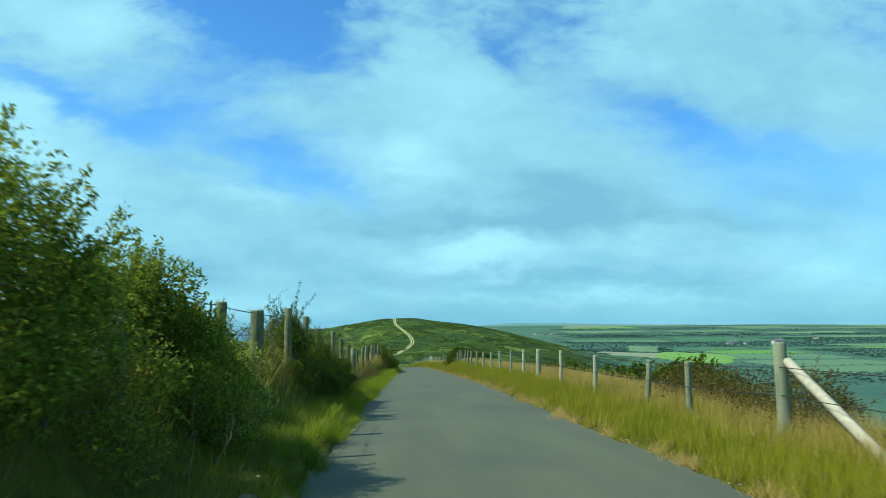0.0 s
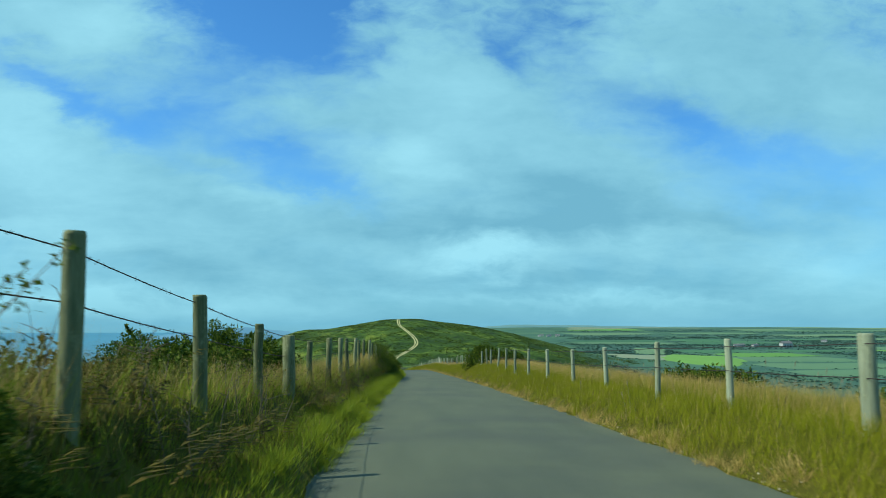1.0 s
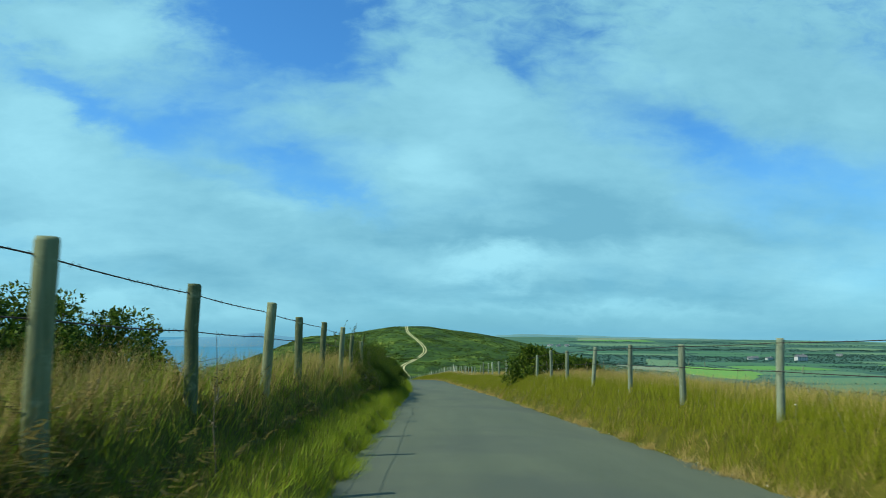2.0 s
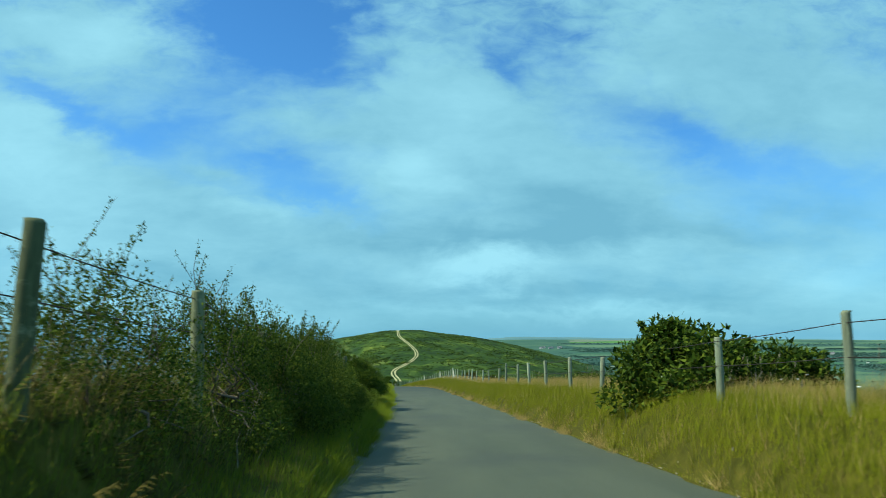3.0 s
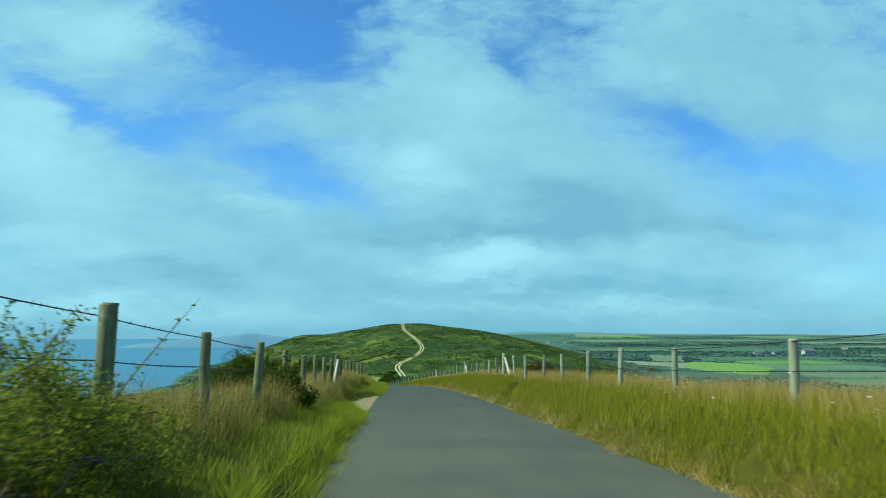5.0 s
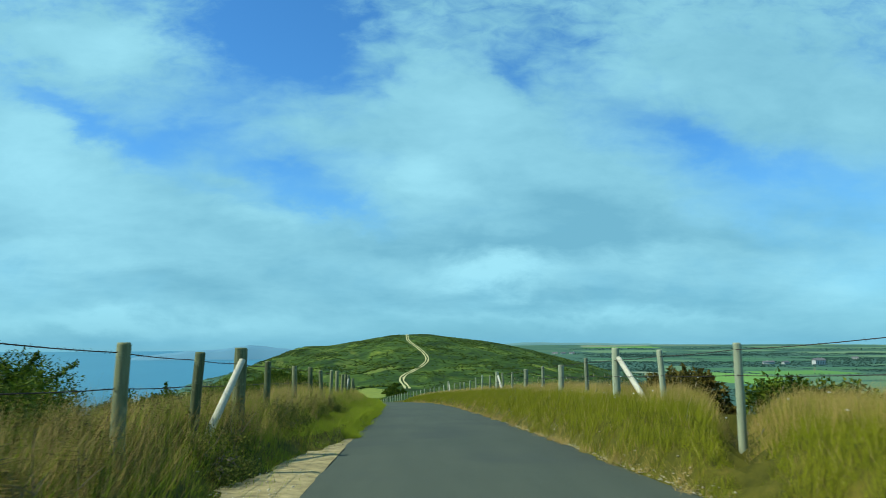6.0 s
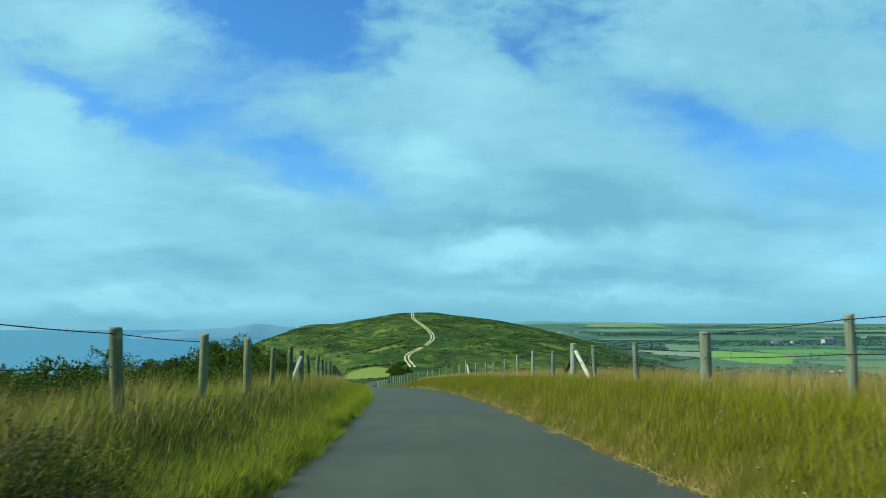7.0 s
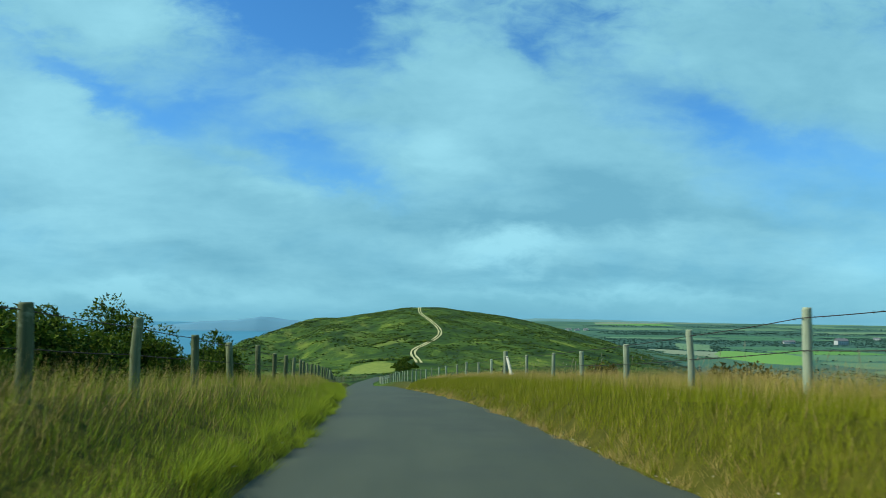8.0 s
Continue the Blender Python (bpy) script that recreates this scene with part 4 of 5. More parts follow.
def build_bushes():
    g, th, br, bl = "dark green gorse bush with spiny shoots on the bank", "dense green thorn bush with long bare shoots beside fence", "low rust and olive bracken scrub behind fence", "low dark bramble tangle below the wire fence"
    # x, y, rx, ry, height, leaves: the left bank
    for i, (x, y, rx, ry, h, n, mt, lb) in enumerate((
            (-2.75, 1.2, 1.0, 1.6, 1.95, 20000, THORN, th), (-2.55, 4.3, 1.0, 1.7, 1.80, 34000, THORN, th), (-2.40, 6.7, 0.95, 1.5, 1.78, 34000, THORN, th),
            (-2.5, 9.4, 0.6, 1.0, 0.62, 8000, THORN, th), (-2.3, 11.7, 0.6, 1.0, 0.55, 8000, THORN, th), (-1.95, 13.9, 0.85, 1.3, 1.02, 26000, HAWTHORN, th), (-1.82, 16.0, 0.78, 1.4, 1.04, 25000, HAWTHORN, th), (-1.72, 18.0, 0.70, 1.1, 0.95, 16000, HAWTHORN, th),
            
            (-2.7, 22.0, 0.6, 1.2, 0.55, 4000, BRACKEN, br), (-6.0, 37.2, 3.0, 2.3, up_to(-6.0, 37.2, 0.26), 36000, GORSE, g), (-5.0, 33.4, 1.9, 2.0, up_to(-5.0, 33.4, -0.02), 16000, GORSE, g), (-7.4, 44.6, 2.4, 2.2, up_to(-7.4, 44.6, 0.22), 20000, GORSE, g), (-8.8, 41.5, 2.6, 2.2, up_to(-8.8, 41.5, 0.40), 24000, GORSE, g),
            (-7.1, 48.5, 2.6, 2.6, up_to(-7.1, 48.5, 0.42), 42000, GORSE, g), (-8.0, 29.0, 2.5, 2.5, up_to(-8.0, 29.0, -0.3), 14000, GORSE, g),
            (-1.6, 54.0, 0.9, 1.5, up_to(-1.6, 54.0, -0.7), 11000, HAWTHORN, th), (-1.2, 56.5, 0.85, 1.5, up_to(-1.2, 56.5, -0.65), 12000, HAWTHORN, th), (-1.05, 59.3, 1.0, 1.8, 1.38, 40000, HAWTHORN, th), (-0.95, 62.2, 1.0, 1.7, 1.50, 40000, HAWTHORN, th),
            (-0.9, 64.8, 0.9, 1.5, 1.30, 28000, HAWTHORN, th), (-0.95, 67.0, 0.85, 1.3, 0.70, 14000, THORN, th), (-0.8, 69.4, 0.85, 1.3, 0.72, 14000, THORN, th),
            (-0.72, 72.4, 1.05, 1.4, 1.66, 36000, GORSE, g), (-0.72, 80.2, 0.82, 1.7, 1.22, 30000, GORSE, g), (-0.95, 78.7, 0.55, 0.9, 0.72, 10000, GORSE, g),
            (-0.85, 82.8, 0.6, 1.1, 1.2, 12000, THORN, th), (-0.8, 84.6, 0.6, 1.2, 0.75, 7000, THORN, th), (-1.0, 94.0, 0.55, 1.0, 0.7, 6500, GORSE, g),
            (-3.95, 104.7, 1.45, 1.9, up_to(-3.95, 104.7, -3.7), 40000, GORSE, th), (-2.6, 103.0, 0.8, 1.4, 0.85, 13000, GORSE, g),
            (-3.3, 118.6, 1.0, 1.6, 0.55, 9000, GORSE, g), (-4.2, 126.0, 1.6, 1.9, up_to(-4.2, 126.0, -5.4), 30000, GORSE, g),
            (-6.6, 128.0, 1.7, 1.9, up_to(-6.6, 128.0, -5.6), 28000, GORSE, g), (-8.6, 125.0, 1.7, 1.9, up_to(-8.6, 125.0, -5.8), 24000, GORSE, g),
            (-6.8, 148.0, 2.1, 2.1, up_to(-6.8, 148.0, -5.45), 34000, GORSE, th), (-7.7, 146.6, 1.8, 1.9, up_to(-7.7, 146.6, -5.5), 24000, GORSE, th), (-8.8, 150.0, 1.8, 2.1, up_to(-8.8, 150.0, -5.4), 18000, GORSE, th),
            (-7.2, 158.0, 1.6, 2.0, up_to(-7.2, 158.0, -6.1), 14000, GORSE, th), (-4.0, 141.5, 0.8, 1.6, 0.6, 6000, GORSE, g),
            # beyond the other fence
            (6.15, 60.5, 1.75, 1.6, up_to(6.15, 60.5, -0.9), 30000, GORSE, g), (9.3, 77.8, 1.5, 1.8, up_to(9.3, 77.8, -2.75), 15000, GORSE, g), (11.2, 80.0, 1.5, 1.8, up_to(11.2, 80.0, -2.9), 12000, GORSE, g),
            (7.2, 111.5, 1.0, 1.0, up_to(7.2, 111.5, -4.4), 11000, BRACKEN, "rust-tinged leafy bush behind the wire fence"), (9.6, 110.5, 1.7, 1.7, up_to(9.6, 110.5, -4.65), 14000, GORSE, g),
            (5.5, 12.6, 0.9, 2.0, 0.95, 9000, BRACKEN, br), (5.2, 9.2, 0.7, 1.5, 0.9, 8000, BRACKEN, br), (7.6, 18.5, 1.6, 2.4, 0.95, 10000, GORSE, g), (9.0, 25.0, 1.8, 2.6, 0.9, 9000, GORSE, g),
            (8.2, 34.0, 1.4, 2.0, 0.8, 7000, GORSE, g), (5.3, 5.5, 0.8, 1.8, 0.85, 8000, BRACKEN, br),
            # rusty mounds on the landward slope
            (8.6, 144.0, 1.1, 1.6, 0.85, 7000, BRACKEN, br), (10.4, 149.0, 1.4, 1.8, 1.0, 8000, BRACKEN, br), (8.0, 153.5, 1.2, 1.9, 0.9, 7000, BRACKEN, br), (12.0, 157.0, 1.5, 2.0, 1.1, 8000, BRACKEN, br),
            # brambles low on the bank below the fence
            (-0.95, 105.2, 0.42, 1.1, 0.28, 2600, BRAMBLE, bl), (-0.95, 109.6, 0.45, 1.4, 0.30, 3400, BRAMBLE, bl),
            (-1.0, 113.5, 0.40, 1.1, 0.24, 2400, BRAMBLE, bl), (-0.95, 116.9, 0.40, 1.3, 0.26, 2600, BRAMBLE, bl),
            # low scrub beyond the fence on the seaward side
            (-3.4, 131.5, 1.0, 1.7, 1.0, 9000, GORSE, g), (-5.2, 133.5, 1.4, 1.8, 1.5, 10000, GORSE, g), (-4.2, 136.5, 1.2, 1.9, 1.35, 10000, GORSE, g),
            (-7.4, 134.5, 1.7, 2.0, 1.85, 9000, GORSE, g), (-6.2, 139.5, 1.6, 2.1, 1.8, 10000, GORSE, g), (-9.6, 138.0, 2.0, 2.3, 1.6, 9000, GORSE, g),
            (-6.2, 141.5, 1.8, 2.0, up_to(-6.2, 141.5, -5.40), 40000, GORSE, th), (-8.8, 142.5, 1.9, 2.0, up_to(-8.8, 142.5, -5.6), 34000, GORSE, th), (-5.6, 145.0, 1.2, 2.0, 1.0, 8000, GORSE, g), (-11.5, 143.5, 2.2, 2.4, 1.9, 9000, GORSE, g), (-3.9, 122.4, 1.2, 1.7, 0.80, 15000, GORSE, g))):
        near = -3 < x < 5.8 and (y < 20 or 50 < y < 86)
        near = near or (-5 < x < 0 and 100 < y < 136) or mt is BRAMBLE
        bush(lb, x, y, rx, ry, h, 100 + i, mt, int(n * (1.5 if near else 1.05 if x < -3 else 1.0)), (0.032 if mt is GORSE or y < 9 else 0.026) if near else 0.076 if x < -3 or x > 5.8 else 0.048, 34 if mt in (THORN, HAWTHORN) else 22, (0.30 if 66 < y < 71 else 0.55 if mt is HAWTHORN else 0.50) if mt in (THORN, HAWTHORN) else 0.30, slim=0.28 if near else 0.32)

    bush("dark ivy climbing a weathered fence post", float(fence_l(77.65)), 77.65, 0.085, 0.085, 1.30, 300, GORSE, 2200, 0.028, 3, 0.1, "ivy on the fence")


build_bushes()


# ---------------------------------------------------------------- grass
def scatter(n, y0, y1, d0, d1, side, rng, power=1.0):
    """Roots along the verge: distances d0 to d1 out from the edge of the lane."""
    y = rng.uniform(y0, y1, n)
    d = d0 + (d1 - d0) * rng.uniform(0, 1, n) ** power
    x = road_x(y) + side * (half(y) + d)
    return np.stack([x, y, ground(x, y) - 0.01], 1), d


def build_grass():
    rng = np.random.default_rng(77)
    for side in (1, -1):
        reach = 2.5 if side > 0 else 3.4
        for kind in ("green", "dry"):
            Vs, Fs, off = [], [], 0
            for y0, y1, n in ((-2, 60, 215000), (60, 120, 225000), (120, 172, 165000)):
                n = int(n * {(1, "green"): 1.0, (1, "dry"): 0.95, (-1, "green"): 0.75, (-1, "dry"): 0.75}[side, kind])
                p, d = scatter(n, y0, y1, -0.10, reach, side, rng, 1.25)
                x, y = p[:, 0], p[:, 1]
                patch = 0.5 + 0.5 * np.sin(x * 1.7 + y * 0.9) * np.cos(y * 0.53 + 1.3)
                tuft = 0.5 + 0.5 * np.sin(x * 5.1 + 2 * np.sin(y * 1.9)) * np.sin(y * 3.7 + np.cos(x * 3.1))
                mound = 0.5 + 0.5 * np.sin(y * 2.3 + 1.5 * np.sin(x * 2.1)) * np.cos(x * 2.7 + 0.8 * y)
                lip = 0.10 * np.sin(y * 1.3) + 0.08 * np.sin(y * 3.9 + 1) + 0.05 * np.sin(y * 9.1)
                if side > 0:
                    # a soft mass, highest along the fence
                    tall = 0.04 + 0.17 * smooth(0.02, 0.16, d + lip * 0.9) + 0.03 * smooth(0.4, 1.0, d) + 0.13 * smooth(0.9, 1.5, d)
                    gold = smooth(0.82, 1.35, d + 0.25 * patch - 0.12)
                    tall = tall * (1 - 0.75 * np.exp(-((y - 103.3 - 2.3 * (d - 0.40)) / 0.75) ** 2))
                    if kind == "green":
                        h = tall * rng.uniform(0.75, 1.1, n) * (0.84 + 0.16 * patch + 0.12 * tuft)
                        keep = rng.uniform(0, 1, n) < 1.0 - 0.55 * smooth(1.2, 2.2, d)
                    else:
                        h = (tall + 0.05 * gold) * rng.uniform(0.75, 1.25, n) * (0.86 + 0.2 * patch + 0.1 * tuft)
                        keep = rng.uniform(0, 1, n) < 0.06 + 0.85 * gold * (0.45 + 0.55 * patch) + 0.30 * (1 - smooth(0.0, 0.14, d))
                else:
                    # tufts hanging over the lane, a green strip, then rank growth up to the fence
                    rank = smooth(0.75, 1.25, d + lip)
                    tall = (0.05 + 0.11 * smooth(-0.02, 0.10, d + lip * 1.2)) * (0.7 + 0.6 * mound) + 0.30 * rank * (1 - 0.3 * smooth(112, 120, y)) * (1 - 0.45 * smooth(1.7, 2.3, d)) * (1 - 0.1 * smooth(116, 126, y))
                    if kind == "green":
                        h = tall * rng.uniform(0.7, 1.15, n) * (0.78 + 0.22 * patch + 0.22 * tuft)
                        keep = rng.uniform(0, 1, n) < 1.0 - 0.65 * rank
                    else:
                        h = tall * rng.uniform(0.75, 1.35, n) * (0.8 + 0.25 * patch + 0.2 * tuft)
                        scrub = np.maximum(smooth(14, 20, y) * (1 - smooth(31, 38, y)), smooth(72, 74, y) * (1 - smooth(78, 81, y)))
                        keep = rng.uniform(0, 1, n) < rank * (0.25 + 0.75 * patch) * (1 - 0.35 * scrub) * (1 - 0.62 * smooth(112, 120, y)) + 0.04
                    keep &= ~((d < shoulder(y) - 0.12 + 0.07 * np.sin(y * 6.1)) & (rng.uniform(0, 1, n) < 0.97))
                # bare hollows under the lip of the bank
                keep &= ~((tuft < 0.26) & (d < 0.34 + lip) & (rng.uniform(0, 1, n) < 0.85))
                p, h = p[keep], h[keep]
                w = rng.uniform(0.0040, 0.0070, len(p)) * (1.0 if kind == "green" else 0.8)
                v, f = blades(p, h, w, rng.uniform(0.1, 0.65, len(p)), rng)
                Vs.append(v)
                Fs.append(f + off)
                off += len(v)
            ob = new("verge_grass" if kind == "green" else "dry_grass", mesh_of(kind, np.concatenate(Vs), np.concatenate(Fs), (GRASS_GREEN if side > 0 else GRASS_LEAFY) if kind == "green" else GRASS_STRAW))
            tagged(ob, "long green grass on the roadside bank" if kind == "green" else "straw-coloured seeding grass on the roadside bank", "grass", kind="stuff")


def build_tufts():
    """Arching tufts that hang over both edges of the lane."""
    rng = np.random.default_rng(58)
    for side, count, mt, lb in ((-1, 1100, GRASS_LEAFY, "arching grass tufts hanging over the lane"), (1, 380, GRASS_STRAW, "straw-coloured tufts along the edge of the lane")):
        y = rng.uniform(2, 165, count)
        if side < 0:
            y = y[(y < 98) | (y > 111)]
        d = rng.normal(0.04, 0.07, len(y)) + 0.06 * np.sin(y * 2.3) + 0.04 * np.sin(y * 0.9)
        m = 70
        yy, dd = np.repeat(y, m) + rng.normal(0, 0.10, len(y) * m), np.repeat(d, m) + rng.normal(0, 0.05, len(y) * m)
        xx = road_x(yy) + side * (half(yy) + dd)
        p = np.stack([xx, yy, np.maximum(ground(xx, yy), road_z(yy) - 0.02) - 0.005], 1)
        h = np.repeat(rng.uniform(0.10, 0.34 if side < 0 else 0.22, len(y)), m) * rng.uniform(0.5, 1.15, len(p))
        v, f = blades(p, h, rng.uniform(0.004, 0.008, len(p)), rng.uniform(0.3, 1.2, len(p)), rng)
        tagged(new("edge_tufts", mesh_of("tufts", v, f, mt)), lb, "grass", kind="stuff")


def build_stalks():
    """Dead brown stalks with side twigs, standing out of the scrub by the fence."""
    rng = np.random.default_rng(19)
    P, R = [], []
    for y0, y1, n in ((19, 25, 26), (30, 40, 16), (73, 78.5, 34), (84, 96, 20), (100, 104, 8), (112, 124, 10)):
        for _ in range(n):
            y = rng.uniform(y0, y1)
            x = float(fence_l(y)) + rng.uniform(-0.5, 0.5)
            z, h = zat(x, y), rng.uniform(0.35, 0.72)
            a, b = rng.normal(0, 0.10, 2)
            base, top = np.array([x, y, z]), np.array([x + a, y + b, z + h])
            mid = (base + top) / 2 + rng.normal(0, 0.015, 3)
            P.append([base, mid, top])
            R.append([0.005, 0.004, 0.0015])
            for _ in range(int(rng.integers(1, 5))):
                s = rng.uniform(0.45, 0.95)
                o = base + (top - base) * s
                d = np.array([rng.normal(0, 0.09), rng.normal(0, 0.09), rng.uniform(0.04, 0.16)])
                P.append([o, o + d * 0.6 + rng.normal(0, 0.01, 3), o + d])
                R.append([0.003, 0.0025, 0.0012])
    v, f = tubes(P, R, 4)
    tagged(new("dry_stalks", mesh_of("stalks", v, f, TWIG)), "dead brown stalks standing along the scrubby fence", "stalks", kind="stuff")


def build_dead_stems():
    """Pale dead stems leaning out of the hedge towards the lane."""
    rng = np.random.default_rng(23)
    P, R = [], []
    for y0, y1, n, out in ((2, 9, 12, 0.75), (13, 18, 6, 0.7), (54, 71, 24, 0.7), (78.5, 82.5, 18, 0.55), (83, 86, 8, 0.5)):
        for _ in range(n):
            y = rng.uniform(y0, y1)
            x = float(fence_l(y)) + out * rng.uniform(0.3, 1.0)
            z, ln = zat(x, y), rng.uniform(0.25, 0.55)
            d = np.array([rng.normal(0.12, 0.2), rng.normal(0, 0.4), rng.uniform(0.4, 1.0)])
            d *= ln / np.linalg.norm(d)
            o = np.array([x, y, z + rng.uniform(0.0, 0.3) - 0.05])
            P.append([o, o + d * 0.5 + rng.normal(0, 0.03, 3), o + d])
            R.append([0.004, 0.003, 0.0015])
    v, f = tubes(P, R, 4)
    tagged(new("dead_stems", mesh_of("stems", v, f, DEADWOOD)), "pale dead stems poking from the hedge foot", "stems", kind="stuff")


def build_flowers():
    """White flower heads here and there in the grass."""
    rng = np.random.default_rng(12)
    n = 170
    y = np.concatenate([rng.uniform(2, 165, 60), rng.normal(87, 5, 40), rng.normal(112, 6, 40), rng.normal(52, 4, 30)])
    d = rng.uniform(0.4, 1.0, n)
    x = road_x(y) + half(y) + d
    z = ground(x, y) + rng.uniform(0.34, 0.5, n)
    v, f = clumps(np.stack([x, y, z], 1), rng.uniform(0.005, 0.010, n), rng, 0.6, 0.15)
    tagged(new("white_flowers", mesh_of("flowers", v, f, PETAL)), "scattered white flower heads in the verge grass", "flowers", kind="stuff")


def build_gravel():
    """Loose stones along the edges of the lane."""
    rng = np.random.default_rng(13)
    n = 4000
    side = np.where(rng.uniform(0, 1, n) < 0.7, 1, -1)
    y = np.where(rng.uniform(0, 1, n) < 0.5, np.where(side < 0, rng.normal(105, 3, n), rng.normal(112, 7, n)), rng.uniform(5, 160, n))
    d = np.abs(rng.normal(0, 0.09, n)) + np.where(side < 0, shoulder(y) * rng.uniform(0, 1, n), 0)
    x = road_x(y) + side * (half(y) - 0.03 + d)
    z = np.maximum(ground(x, y), road_z(y) - 0.02)
    r = rng.uniform(0.005, 0.020, n)
    v, f = clumps(np.stack([x, y, z + r * 0.3], 1), r, rng, 0.6, 0.2, (OCT_V, OCT_F))
    tagged(new("gravel", mesh_of("gravel", v, f, STONE)), "loose pale gravel along the edge of the lane", "gravel", kind="stuff")


def build_bracken():
    """Rusty bracken and heather: arching fronds of small leaflets along the scrubby fence."""
    rng = np.random.default_rng(41)
    Vs = []
    for y0, y1, n, a, b, tall in ((17, 36, 1000, -0.9, 0.7, 0.40), (36, 55, 700, -0.6, 0.6, 0.32), (73.8, 78.6, 150, -0.6, 0.4, 0.44), (84, 100, 500, -0.6, 0.3, 0.34),
                                  (100, 112, 620, -0.9, 0.45, 0.36)):
        y, o = rng.uniform(y0, y1, n), rng.uniform(a, b, n)
        keep = rng.uniform(0, 1, n) < 0.6 + 0.5 * np.sin(y * 1.37) * np.cos(o * 2.6 + y * 0.41)
        y, o = y[keep], o[keep]
        x, m = fence_l(y) + o, int(keep.sum())
        base = np.stack([x, y, ground(x, y)], 1)
        az, ln = rng.uniform(0, 2 * np.pi, m), tall * rng.uniform(0.6, 1.2, m)
        out = np.stack([np.cos(az), np.sin(az), 0 * az], 1)
        side = np.stack([-np.sin(az), np.cos(az), 0 * az], 1)
        rise = rng.uniform(0.75, 1.35, m)

        def along(t):
            return base + out * (ln * t * 0.8)[:, None] + np.array([0, 0, 1.0]) * (ln * rise * (1.7 * t - 0.95 * t * t))[:, None]
        # the stalk of each frond
        foot = side * 0.003
        Vs.append(np.stack([base + foot, along(1.0), base - foot], 1).reshape(-1, 3))
        for t in np.linspace(0.3, 0.97, 9):
            c, reach = along(t), (ln * 0.42 * (1.12 - t))[:, None]
            for s in (-1, 1):
                tip = c + side * s * reach + out * reach * 0.35 + rng.normal(0, 0.012, (m, 3))
                wide = out * reach * 0.17
                Vs.append(np.stack([c - wide, tip, c + wide], 1).reshape(-1, 3))
    V = np.concatenate(Vs)
    tagged(new("bracken", mesh_of("bracken", V, np.arange(len(V)).reshape(-1, 3), BRACKEN)), "rusty bracken and heather tangled along the fence", "bracken", kind="stuff")


def build_seed_stalks():
    """Tall thin seeding stalks along the landward fence."""
    rng = np.random.default_rng(67)
    n = 480
    y = rng.uniform(4, 172, n)
    x = fence_r(y) + rng.normal(0.15, 0.45, n)
    h = rng.uniform(0.32, 0.58, n)
    base = np.stack([x, y, ground(x, y)], 1)
    lean = np.stack([rng.normal(0.10, 0.10, n), rng.normal(0.02, 0.10, n), h], 1)
    top = base + lean
    mid = base + lean * np.array([0.35, 0.35, 0.55])
    v, f = tubes(np.stack([base, mid, top], 1), np.tile([0.0018, 0.0014, 0.0010], (n, 1)), 3)
    head = np.stack([top, top + lean * 0.06, top + lean * 0.15], 1)
    v2, f2 = tubes(head, np.tile([0.0012, 0.0065, 0.001], (n, 1)), 4)
    tagged(new("seed_stalks", mesh_of("seed_stalks", np.concatenate([v, v2]), np.concatenate([f, f2 + len(v)]), DEADWOOD)), "thin dry seeding stalks along the wire fence", "stalks", kind="stuff")


build_grass()
build_seed_stalks()
build_tufts()
build_bracken()
build_stalks()
build_dead_stems()
build_flowers()
build_gravel()


